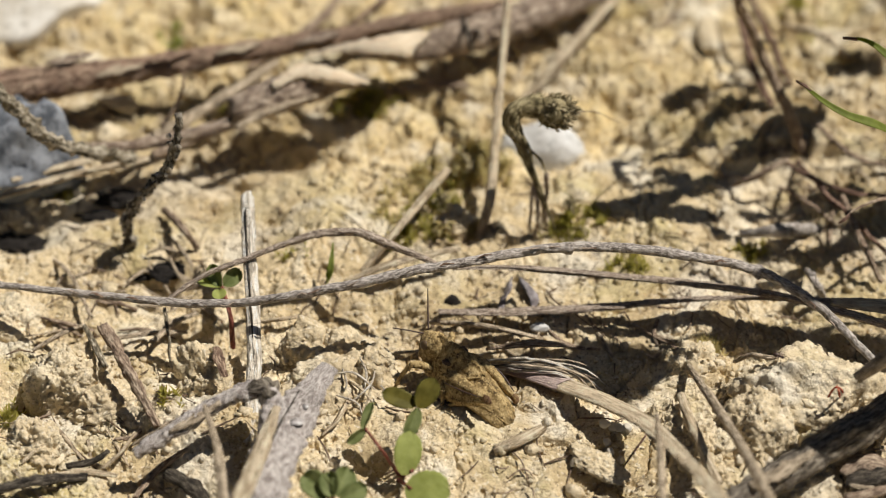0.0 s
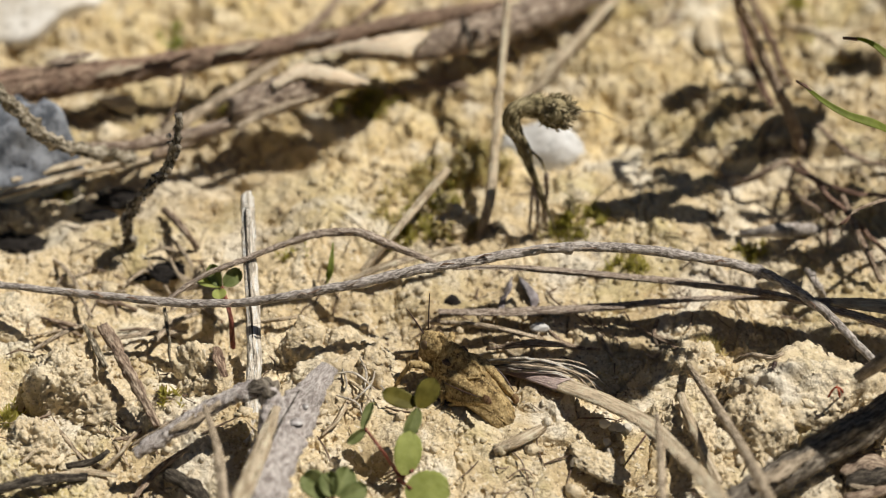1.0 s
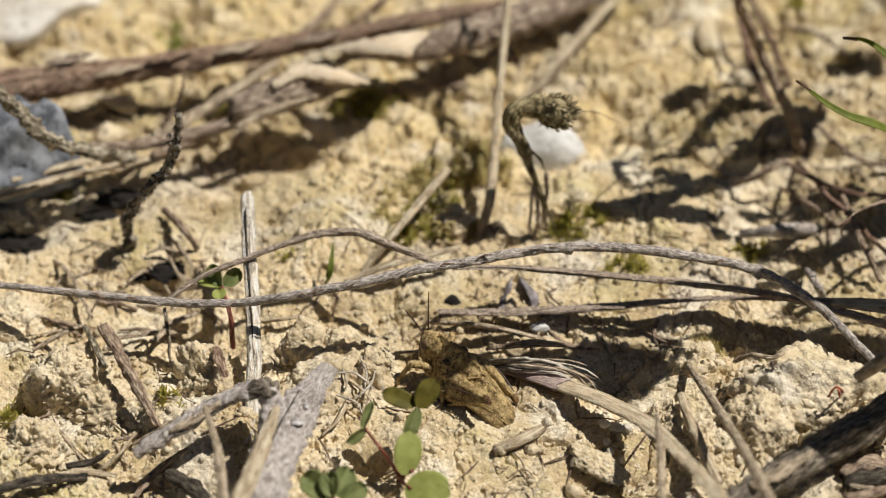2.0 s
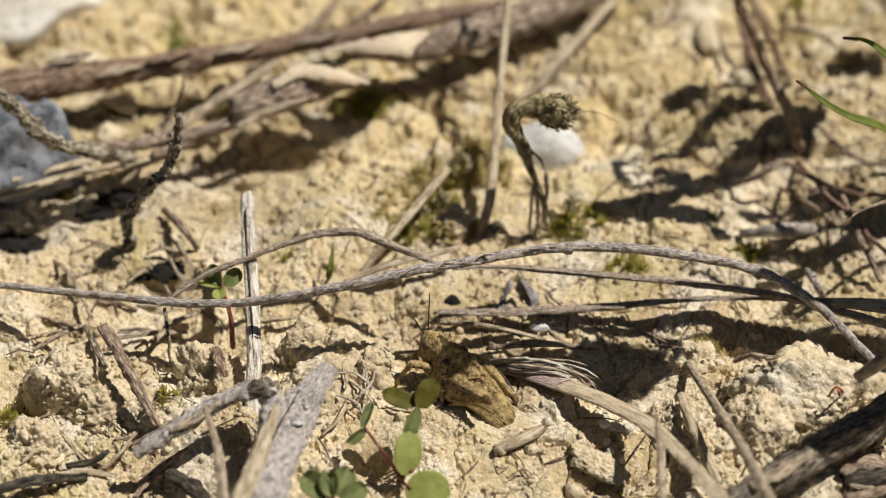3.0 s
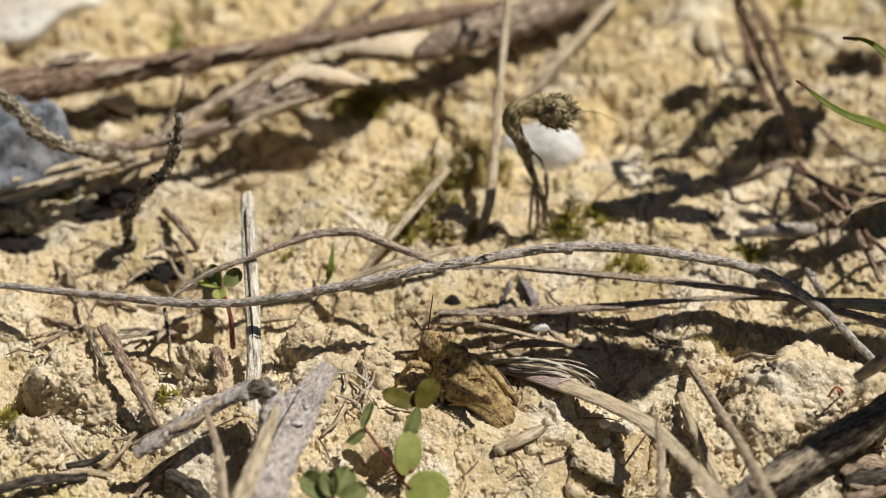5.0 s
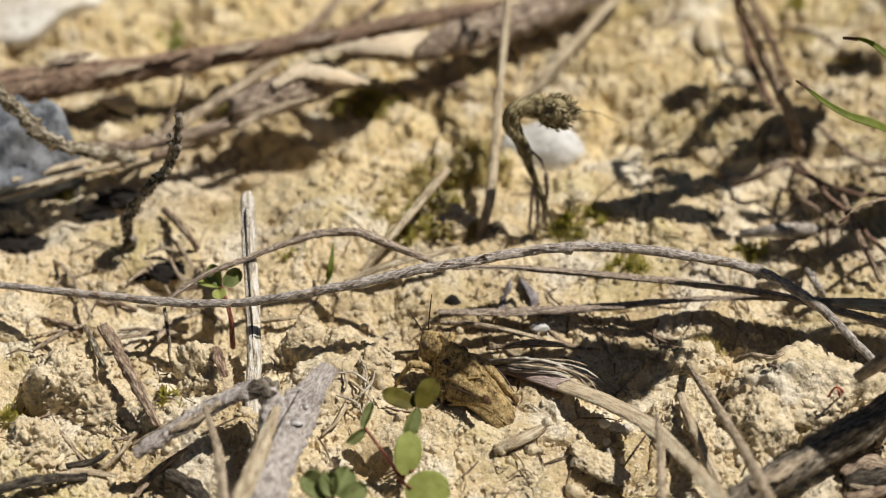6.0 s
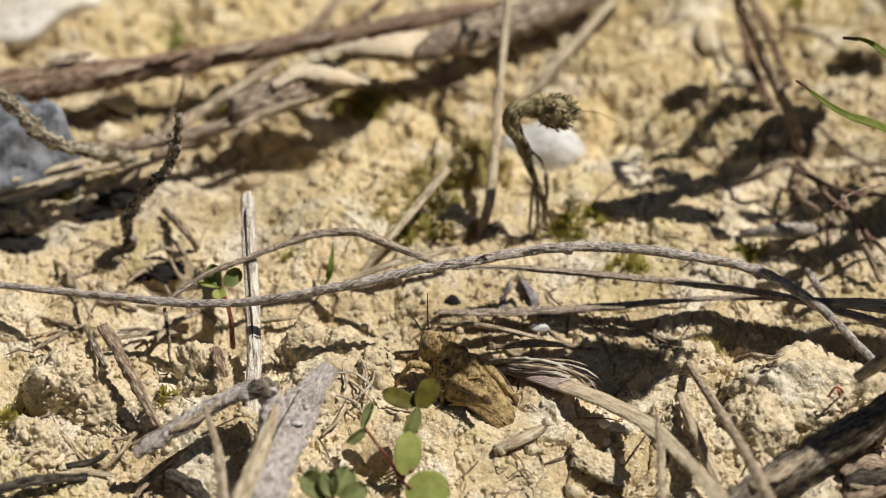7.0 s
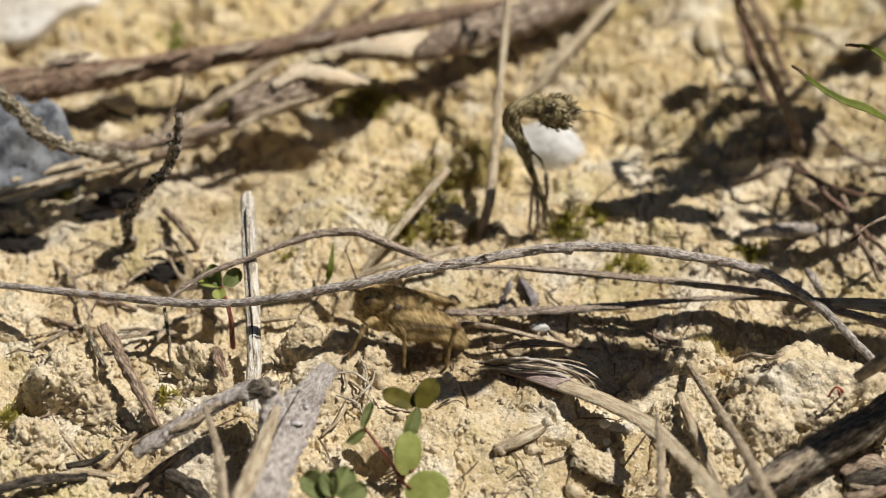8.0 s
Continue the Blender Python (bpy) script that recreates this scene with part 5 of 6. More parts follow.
for k, (a, b, c, w, mt) in enumerate((
        ((-40.4, -15.5, -0.9), (-35.7, -14.5, -0.8), (-31.8, -12.8, -2.4), 0.45, STRAW_GREY), ((-35.3, -17.2, 0.3), (-33.2, -11.5, -1.8), (-30.8, -10.3, -1.5), 0.6, STRAW_GREY),
        ((-49.6, -18.5, 0.2), (-46.3, -16.3, 0.9), (-44.0, -13.6, -0.3), 0.4, STRAW_GREY), ((-48.6, -36.4, -0.5), (-46.8, -34.3, 0.1), (-45.5, -30.5, -1.1), 0.4, STRAW),
        ((-35.3, -40.2, -2.1), (-33.4, -36.1, -2.3), (-29.7, -34.9, 0.2), 0.5, BROWN_STEM), ((-39.8, -35.3, -2.7), (-37.5, -34.0, -1.2), (-36.1, -31.2, -0.8), 0.3, STRAW),
        ((-44.6, -37.5, -1.3), (-41.5, -36.4, -2.0), (-37.9, -36.9, -2.1), 0.5, STRAW), ((-50.9, -41.6, 0.5), (-46.6, -40.2, 0.6), (-41.5, -37.2, -2.0), 0.9, DARK_WOOD),
        ((-43.6, -35.6, -1.9), (-40.6, -35.3, -1.3), (-39.1, -34.0, -1.2), 0.6, DARK_WOOD), ((-31.6, -37.3, -1.4), (-29.1, -39.1, -1.4), (-26.9, -42.5, -0.5), 1.2, DARK_WOOD),
        ((-22.6, -12.1, -1.2), (-19.7, -13.8, 0.9), (-17.0, -12.3, -0.0), 0.4, STRAW), ((-11.0, -26.2, 0.2), (-12.2, -30.5, 0.8), (-14.1, -32.5, 0.1), 0.35, STRAW),
        ((-5.8, -17.4, -1.4), (-1.7, -16.7, -1.8), (1.1, -17.3, -1.5), 0.35, STRAW_GREY), ((-9.7, -22.5, 0.3), (-8.6, -26.3, 1.3), (-9.6, -29.1, -0.2), 0.2, STRAW),
        ((-11.7, -23.6, 0.4), (-9.6, -26.5, 1.5), (-8.3, -27.9, 0.6), 0.18, STRAW), ((21.0, -36.0, -1.5), (22.7, -34.0, -0.2), (24.5, -31.3, 0.3), 0.14, RED_STEM),
        ((46.2, -39.7, 0.2), (49.2, -39.2, 0.2), (53.2, -37.0, -0.8), 1.4, DARK_WOOD), ((45.8, -42.4, 0.3), (48.5, -41.8, 0.2), (52.9, -39.2, -1.2), 0.8, BROWN_STEM),
        ((-43.4, -12.4, 0.1), (-47.2, -4.5, 0.3), (-53.2, 4.9, -4.3), 0.35, STRAW_GREY), ((-27.1, 37.2, 0.5), (-18.0, 46.4, 1.5), (-14.4, 57.8, -0.8), 0.8, BROWN_STEM),
        ((-14.7, 44.2, 1.1), (-11.4, 43.6, 4.6), (-6.9, 56.6, 0.1), 0.6, BARK), ((-6.6, 33.1, -0.3), (1.3, 34.7, -0.6), (7.5, 33.4, -0.5), 0.7, BROWN_STEM),
        ((-31.8, -2.1, -0.9), (-33.4, -0.0, 0.1), (-35.1, 3.1, -0.7), 0.3, STRAW_GREY), ((-32.7, -0.2, -0.7), (-35.5, -0.2, 0.3), (-37.7, -0.5, -0.4), 0.3, STRAW_GREY))):
    stem("dry_straw", [a, b, c], [w * 0.7, w, w * 0.6], mt, "short piece of dry straw lying on the soil", "straw", "litter on the soil", seed=100 + k, flat=0.7, rough=0.2, grooves=0.2, ragged=0.8)

def scatter_straw():
    g = np.random.RandomState(31)
    zones = ((-36, -8, 12, 5, 22, 0), (-30, 24, 22, 6, 12, 20), (48, 14, 10, 8, 16, 0), (42, 44, 16, 8, 10, 60), (-40, -34, 14, 7, 18, 30), (20, -14, 18, 3, 10, 0), (8, 44, 16, 8, 8, 30))
    k = 0
    for zx, zy, rx, ry, count, turn in zones:
        for _ in range(count):
            x, y = zx + rx * g.uniform(-1, 1), zy + ry * g.uniform(-1, 1)
            a, ln, w = radians(turn) + g.normal() * 0.8, g.uniform(2.5, 9.0), g.uniform(0.13, 0.38)
            pts = []
            for t in (-0.5, 0.0, 0.5):
                px, py = x + ln * t * math.cos(a) + g.normal() * 0.25, y + ln * t * math.sin(a) + g.normal() * 0.25
                pts.append((px, py, lay(px, py) + w * 0.7 + g.uniform(0, 0.4)))
            stem("dry_straw", pts, [w * 0.6, w, w * 0.7], g.choice([STRAW, STRAW_GREY, STRAW_GREY, BROWN_STEM]), "short piece of dry straw lying on the soil", "straw", "litter on the soil", seed=300 + k, sides=8, flat=0.7, rough=0.2, grooves=0.2, ragged=0.8)
            k += 1


scatter_straw()

# green blades and a dry awn beside the weed
BLADES = []
for pts, wid, mat, lab in (
        ([(49.1, 8.5, 27.0), (51.7, 7.8, 27.0), (54.3, 5.8, 26.0), (59.0, 3.5, 22.0), (68.1, 14.2, 1.3)], [0.25, 1.5, 2.1, 2.0, 1.5], GRASS, "curved green grass blade with a dark tip"),
        ([(43.2, 3.8, 24.0), (45.6, 0.0, 24.0), (48.5, -1.6, 23.0), (54.1, -1.3, 20.0), (67.0, 11.6, 0.6)], [0.25, 1.2, 1.8, 1.7, 1.4], GRASS, "pointed green grass blade with a purple tip"),
        ([(48.1, -8.7, 12.0), (50.0, -7.2, 13.0), (54.4, -5.1, 13.0), (60.5, 0.7, 8.0), (65.4, 1.9, 0.3)], [0.08, 0.5, 0.6, 0.6, 0.5], BROWN_STEM, "thin dry brown grass blade")):
    base = np.array(pts[-1])
    geo = local(ribbon(pts, wid, fold=0.18, turn=-0.35), base)
    ob = new("grass_sprig", mesh("grass_sprig", geo[0], geo[1], mat, geo[2]))
    ob.location = base * MM
    tagged(ob, lab, "grass")
    tip, mid = np.array(pts[0]), np.array(pts[1])
    part("tip", local(ribbon([tip - (0.3, 0, 0), tip * 0.75 + mid * 0.25, tip * 0.45 + mid * 0.55], [0.1, 0.5, 0.3], thick=0.4), base), RED_STEM, ob, "dark purple withered tip")
    BLADES.append(ob)


# litter: hair-fine rootlets and chaff
def build_litter():
    g = np.random.RandomState(12)
    pieces = []
    for i in range(420):
        x, y = g.uniform(-62, 62), g.uniform(-42, 54)
        a, ln, w = g.uniform(0, 2 * math.pi), g.uniform(1.0, 5.0), g.uniform(0.05, 0.16)
        pts = []
        for t in (-0.5, 0.0, 0.5):
            px, py = x + ln * t * math.cos(a) + g.normal() * 0.3, y + ln * t * math.sin(a) + g.normal() * 0.3
            pts.append((px, py, lay(px, py) + w + g.uniform(0.0, 0.5)))
        pieces.append(sweep(pts, [w * 0.6, w, w * 0.5], sides=5, step=0.5, seed=i))
    v, f, u = joined(pieces)
    ob = new("fine_litter", mesh("fine_litter", v, f, LITTER, u))
    return tagged(ob, "fine brown rootlets and chaff strewn on the clay", "plant litter", "", "stuff")


LITTER = fibre_material("fine_litter", (0.08, 0.055, 0.04), (0.22, 0.15, 0.10), (0.42, 0.33, 0.22), spots=0.4)
build_litter()


# ---- leafy weeds beyond the view, which shade the clay ----
def shading_leaf(r, base, lines, row, g, petiole):
    """A leaf hung toward the sun from the two ends of its shade, joined to the nearest stalk."""
    start, end, width, high = row
    a, b = (np.array(p) + np.array(SUN_WAY) * high for p in (start, end))
    if np.min(np.linalg.norm(lines - b, axis=1)) < np.min(np.linalg.norm(lines - a, axis=1)):
        a, b = b, a
    up = Vector(SUN_WAY) + Vector(g.normal(size=3) * 0.12)
    part("leaf", local(leaflet(a, b - a, up, float(np.linalg.norm(b - a)), width, 0.06, 0.04, thick=0.2), base), LEAF, r, "oval green leaf")
    near = lines[np.argmin(np.linalg.norm(lines - a, axis=1))]
    part("petiole", local(sweep([near, (near + a) / 2 + (0, 0, 0.8), a], [petiole * 1.2, petiole, petiole * 0.8], sides=8), base), RED_STEM, r)


def weed():
    base = (48.1, 20.6, -1.3)
    r = root("leafy_weed", base, "upright weed with small green leaves on a brown stalk", "weed")
    way_up = [(48.3, 21.3, -1.9), (46.0, 20.9, 5.0), (42.9, 22.3, 11.0), (40.0, 22.1, 18.0), (37.4, 20.9, 26.0), (44.0, 19.0, 38.0)]
    part("stalk", local(sweep(way_up, [0.95, 0.8, 0.7, 0.6, 0.55, 0.5], grooves=0.2, rough=0.2, seed=80), base), BROWN_STEM, r)
    lines = spline(way_up, 60)[0][48:]
    g = np.random.RandomState(8)
    for row in WEED_LEAVES:
        shading_leaf(r, base, lines, row, g, 0.16)


# each leaf: the two ends of its shade on the clay, its width, how far it hangs toward the sun, mm
WEED_LEAVES = (
    ((29.6, 29.7, -1.6), (35.2, 32.2, -1.6), 4.6, 26),
    ((37.2, 31.0, -1.6), (42.4, 33.8, -1.6), 3.6, 26),
    ((35.1, 26.3, -1.6), (43.7, 27.0, -1.6), 2.6, 30),
    ((30.8, 18.6, -1.6), (37.0, 28.3, -1.6), 2.0, 34),
    ((17.3, 6.0, -1.6), (30.1, 10.5, -1.6), 4.4, 48),
    ((23.8, 5.4, -1.6), (35.7, 7.2, -1.6), 3.6, 50),
    ((28.2, 9.4, -1.6), (38.8, 16.3, -1.6), 3.4, 44),
    ((27.5, 16.7, -1.6), (32.8, 11.7, -1.6), 3.6, 42),
    ((34.7, 12.5, -1.6), (42.7, 21.8, -1.6), 4.0, 40),
    ((40.5, 18.8, -1.6), (49.0, 26.7, -1.6), 6.0, 34),
    ((52.6, 34.1, -1.6), (60.7, 41.2, -1.6), 7.5, 22),
    ((45.5, 9.4, -1.6), (54.8, 12.5, -1.6), 4.4, 46),
    ((39.8, 0.3, -1.6), (49.2, 0.6, -1.6), 2.6, 52),
    ((38.0, 8.5, -1.6), (45.6, 10.1, -1.6), 2.0, 46),
    ((34.1, 4.9, -1.6), (36.8, 3.2, -1.6), 2.6, 50),
    ((52.5, 6.3, -1.6), (59.8, 10.8, -1.6), 3.6, 46),
)
weed()


def shrub():
    """A broad-leaved plant to the side; its leaves throw the deep shade on the near clay."""
    base = (104.0, 22.0, lay(104.0, 22.0))
    r = root("broad_leaved_weed", base, "broad-leaved green weed standing in the sun", "weed")
    foot = np.array(base) - (0, 0, 0.5)
    boughs = ([foot, (100.0, 4.0, 40.0), (84.0, -4.0, 60.0), (68.0, -7.0, 66.0), (58.0, -8.0, 67.0)], [foot, (102.0, -6.0, 34.0), (92.0, -20.0, 56.0), (82.0, -24.0, 60.0)])
    lines = np.vstack([spline(p, 90)[0][45:] for p in boughs])
    for p in boughs:
        part("stalk", local(sweep(p, [0.9, 0.7, 0.5, 0.35], sides=10, rough=0.2, seed=3), base), RED_STEM, r)
    g = np.random.RandomState(9)
    for row in SHRUB_LEAVES:
        shading_leaf(r, base, lines, row, g, 0.3)


SHRUB_LEAVES = (
    ((14.8, -19.1, -1.6), (28.3, -18.3, -1.6), 8.6, 78),
    ((4.3, -19.6, -1.6), (21.1, -17.9, -1.6), 4.2, 78),
    ((-5.2, -27.2, -1.6), (6.6, -20.8, -1.6), 4.0, 80),
    ((17.6, -25.9, -1.6), (26.1, -19.8, -1.6), 5.6, 76),
    ((32.0, -14.9, -1.6), (55.8, -15.9, -1.6), 6.5, 70),
    ((44.4, -18.7, -1.6), (55.9, -19.6, -1.6), 6.0, 68),
    ((40.9, -38.8, 6.0), (53.2, -30.9, 6.0), 6.0, 60),
)
shrub()


# grass culm that swings across the sun
CULM_FOOT = (122.0, 101.0, 0.0)
CULM_LENGTH = 175.0
culm = root("grass_culm", CULM_FOOT, "tall dry grass culm swaying in the wind", "grass")
part("stalk", sweep([(0, 0, 0), (0, 0.8, -60), (0, 0, -CULM_LENGTH + 14)], [1.0, 1.0, 0.9], sides=8, seed=4), STRAW, culm)
part("ear", sweep([(0, 0, -CULM_LENGTH + 24), (0, 0, -CULM_LENGTH + 10), (0, 0, -CULM_LENGTH)], [0.9, 2.0, 0.7], sides=10, lumps=0.5, seed=5), STRAW_GREY, culm, "dry bristly ear")


# ---- grasshopper ----
def hopper_material(name, dark, mid, light):
    m, nt, b = material(name, 0.75, 0.2)
    v = coords(nt, "Object", (1, 1, 1))
    c = ramp(nt, noise_tex(nt, v, 1100, 6, 0.75), [(0.40, dark), (0.5, mid), (0.60, light)])
    c = mixed(nt, ramp(nt, noise_tex(nt, v, 1900, 2), [(0.585, (0, 0, 0)), (0.625, (0.75, 0.75, 0.75))]), c, (0.065, 0.04, 0.018))
    c = mixed(nt, ramp(nt, noise_tex(nt, v, 400, 3), [(0.54, (0, 0, 0)), (0.64, (0.55, 0.55, 0.55))]), c, tuple(0.5 * k for k in dark))
    c = mixed(nt, ramp(nt, noise_tex(nt, v, 3600, 2), [(0.58, (0, 0, 0)), (0.64, (0.6, 0.6, 0.6))]), c, tuple(1.3 * k for k in light))
    nt.links.new(c, b.inputs["Base Color"])
    bumped(nt, b, noise_tex(nt, v, 1700, 4, 0.7), 0.6, 0.0003)
    return m


HOPPER = hopper_material("mottled_brown_cuticle", (0.17, 0.112, 0.046), (0.335, 0.235, 0.10), (0.49, 0.365, 0.178))
HOPPER_LEG = hopper_material("banded_brown_leg", (0.15, 0.10, 0.04), (0.315, 0.22, 0.094), (0.48, 0.36, 0.172))
KNEE = hopper_material("red_brown_knee", (0.07, 0.035, 0.018), (0.15, 0.083, 0.042), (0.26, 0.165, 0.085))
DARK_SKIN, _nt, _b = material("dark_antenna", 0.5, 0.4)
_b.inputs["Base Color"].default_value = (0.06, 0.035, 0.025, 1)
EYE, _nt, _b = material("compound_eye", 0.4, 0.25)
_b.inputs["Base Color"].default_value = (0.10, 0.065, 0.035, 1)


def loft(rings, sides=28, steps=10, seed=0, relief=0.05):
    """rings: x, centre z, half width, half height, keel, belly. Closed body along x, mm."""
    R, _ = spline(np.array(rings), len(rings) * steps)
    ang = np.linspace(0, 2 * math.pi, sides, endpoint=False)
    V = []
    for x, z, w, h, keel, belly in R:
        for a in ang:
            c, s = math.cos(a), math.sin(a)
            y = w * math.copysign(abs(c) ** 0.8, c) * (1 - 0.35 * keel * max(0, s))
            zz = h * math.copysign(abs(s) ** 0.9, s)
            if s > 0:
                zz += keel * h * max(0, 1 - abs(c) * 2.2) ** 1.5
            V.append((x, y, z + zz * (belly if s < 0 else 1)))
    V = np.array(V)
    d = relief * fbm3(V * 1.9 + seed, 4, seed) + 0.10 * relief * grains3(V * 2.4, seed, 0.5)
    n = len(R)
    cen = np.repeat(R[:, :2], sides, axis=0)
    out = V - np.stack([cen[:, 0], np.zeros(len(V)), cen[:, 1]], 1)
    V = V + out * d[:, None]
    F = [(i * sides + j, i * sides + (j + 1) % sides, (i + 1) * sides + (j + 1) % sides, (i + 1) * sides + j) for i in range(n - 1) for j in range(sides)]
    F += [tuple(range(sides - 1, -1, -1)), tuple((n - 1) * sides + j for j in range(sides))]
    return V * MM, F, V[:, :2] * MM


def leg(pts, radii, seed=0, **kw):
    return sweep(pts, radii, sides=10, step=0.15, rough=0.15, seed=seed, **kw)


def thigh(s):
    """Hind thigh: a deep blade with keels above and below and a herringbone of ridges on the outer face, mm."""
    n, sides = 90, 36
    c, _ = spline([(2.9, -0.3 * s, -0.5), (0.9, 0.2 * s, 0.2), (-1.5, 0.4 * s, 1.3), (-3.5, 0.4 * s, 2.45), (-4.6, 0.35 * s, 3.1)], n)
    u = np.linspace(0, 1, n)
    tall = np.interp(u, [0, 0.08, 0.25, 0.45, 0.65, 0.8, 0.9, 1.0], [0.5, 1.3, 2.0, 1.95, 1.45, 0.85, 0.6, 0.55])
    out = np.array([0.1, 0.95 * s, 0.35])
    out /= np.linalg.norm(out)
    tan = np.gradient(c, axis=0)
    tan /= np.linalg.norm(tan, axis=1)[:, None]
    up = np.cross(tan, out) * -s
    up = up * np.sign(up[:, 2:3])
    ang = np.linspace(0, 2 * math.pi, sides, endpoint=False)
    A, U = np.meshgrid(ang, u)
    high, wide = np.sign(np.sin(A)) * np.abs(np.sin(A)) ** 0.75, np.sign(np.cos(A)) * np.abs(np.cos(A)) ** 1.25
    ridge = np.abs(((U * 17 - np.abs(high) * 2.2) % 1.0) - 0.5) * 2
    thick = 0.4 * tall[:, None] * wide + 0.17 * ridge * np.maximum(0, np.cos(A)) * np.sin(np.pi * U) + 0.2 * np.exp(-((high - 0.62) / 0.07) ** 2) * (np.cos(A) > 0) + 0.2 * np.exp(-((high + 0.62) / 0.07) ** 2) * (np.cos(A) > 0)
    V = c[:, None, :] + (tall[:, None] * high)[..., None] * up[:, None, :] + thick[..., None] * out
    F = [(i * sides + j, i * sides + (j + 1) % sides, (i + 1) * sides + (j + 1) % sides, (i + 1) * sides + j) for i in range(n - 1) for j in range(sides)]
    F += [tuple(range(sides - 1, -1, -1)), tuple((n - 1) * sides + j for j in range(sides))]
    V = V.reshape(-1, 3)
    return V * MM, F, V[:, :2] * MM


def roof_wings():
    """Folded wings: two sloping panels that meet in a ridge and end in a rounded tip, mm."""
    n, m = 60, 31
    u, w = np.linspace(0, 1, n), np.linspace(-1, 1, m)
    U, Wd = np.meshgrid(u, w, indexing="ij")
    half = np.interp(U, [0, 0.1, 0.4, 0.75, 0.92, 1.0], [1.9, 2.3, 2.6, 2.0, 1.2, 0.25])
    ridge = np.interp(U, [0, 0.27, 0.5, 0.68, 0.85, 1.0], [4.9, 4.75, 4.15, 3.35, 2.2, 0.75])
    drop = np.interp(U, [0, 0.4, 1.0], [2.4, 2.6, 0.6])
    x = 2.0 - 9.8 * U
    y = half * Wd
    z = ridge - drop * np.abs(Wd) ** 1.25 + 0.08 * np.exp(-(Wd / 0.06) ** 2)
    for at in (0.45, 0.75):
        z = z + 0.09 * np.exp(-((np.abs(Wd) - at) / 0.05) ** 2)
    z = z + 0.05 * fbm(x * 2.2, y * 2.2, 3, 66)
    top = np.stack([x, y, z], 2).reshape(-1, 3)
    low = top - (0, 0, 0.25)
    k = n * m
    F = []
    for i in range(n - 1):
        for j in range(m - 1):
            q = (i * m + j, i * m + j + 1, (i + 1) * m + j + 1, (i + 1) * m + j)
            F += [q[::-1], tuple(a + k for a in q)]
    rim = [i for i in range(m)] + [i * m + m - 1 for i in range(1, n)] + [(n - 1) * m + j for j in range(m - 2, -1, -1)] + [i * m for i in range(n - 2, 0, -1)]
    F += [(a, b, b + k, a + k) for a, b in zip(rim, rim[1:] + rim[:1])]
    V = np.vstack([top, low])
    return V * MM, F, V[:, :2] * MM


def saddle():
    """Pronotum: a tall tent with a sharp uneven crest, steep flanks and a pointed hind edge, mm."""
    keys = np.array([(6.5, 5.1, 1.35, 0.5, 0.2), (5.6, 5.75, 1.75, 0.2, 0.4), (4.2, 6.05, 2.1, 0.3, 0.5), (2.6, 6.2, 2.35, 1.2, 0.5), (1.2, 6.05, 2.3, 2.3, 0.4), (0.2, 5.75, 1.75, 3.4, 0.25), (-0.8, 5.2, 0.5, 4.6, 0.1)])
    R, _ = spline(keys, 70)
    w = np.linspace(-1, 1, 49)
    V = []
    for x, top, half, low, bulge in R:
        a = np.abs(w)
        y = np.sign(w) * (half * a ** 0.9 + bulge * np.sin(np.pi * a) * 0.6)
        z = top + (low - top) * a ** 1.15
        V.append(np.stack([np.full_like(w, x) - 0.35 * a * (x < 1.5), y, z], 1))
    V = np.array(V)
    n, m = V.shape[:2]
    V = V.reshape(-1, 3)
    a = np.abs(np.tile(w, n))
    out = np.stack([np.zeros(len(V)), np.sign(V[:, 1]) * 0.8, np.full(len(V), 0.5)], 1)
    rough = 0.10 * fbm3(V * 1.3 + 4, 4, 9) + 0.10 * grains3(V * 2.2, 8, 0.45) + 0.06 * grains3(V * 4.5, 18, 0.5)
    V = V + out * rough[:, None]
    V[:, 2] += 0.16 * np.exp(-(a / 0.05) ** 2) * (1 + 0.8 * fbm(V[:, 0] * 1.7, V[:, 0] * 0, 3, 7))
    V += out * (0.14 * np.exp(-((a - 0.62) / 0.04) ** 2))[:, None]
    low = V - out * 0.2
    k = n * m
    F = []
    for i in range(n - 1):
        for q in range(m - 1):
            f = (i * m + q, i * m + q + 1, (i + 1) * m + q + 1, (i + 1) * m + q)
            F += [f[::-1], tuple(b + k for b in f)]
    rim = list(range(m)) + [i * m + m - 1 for i in range(1, n)] + [(n - 1) * m + q for q in range(m - 2, -1, -1)] + [i * m for i in range(n - 2, 0, -1)]
    F += [(p, q, q + k, p + k) for p, q in zip(rim, rim[1:] + rim[:1])]
    V = np.vstack([V, low])
    return V * MM, F, V[:, :2] * MM


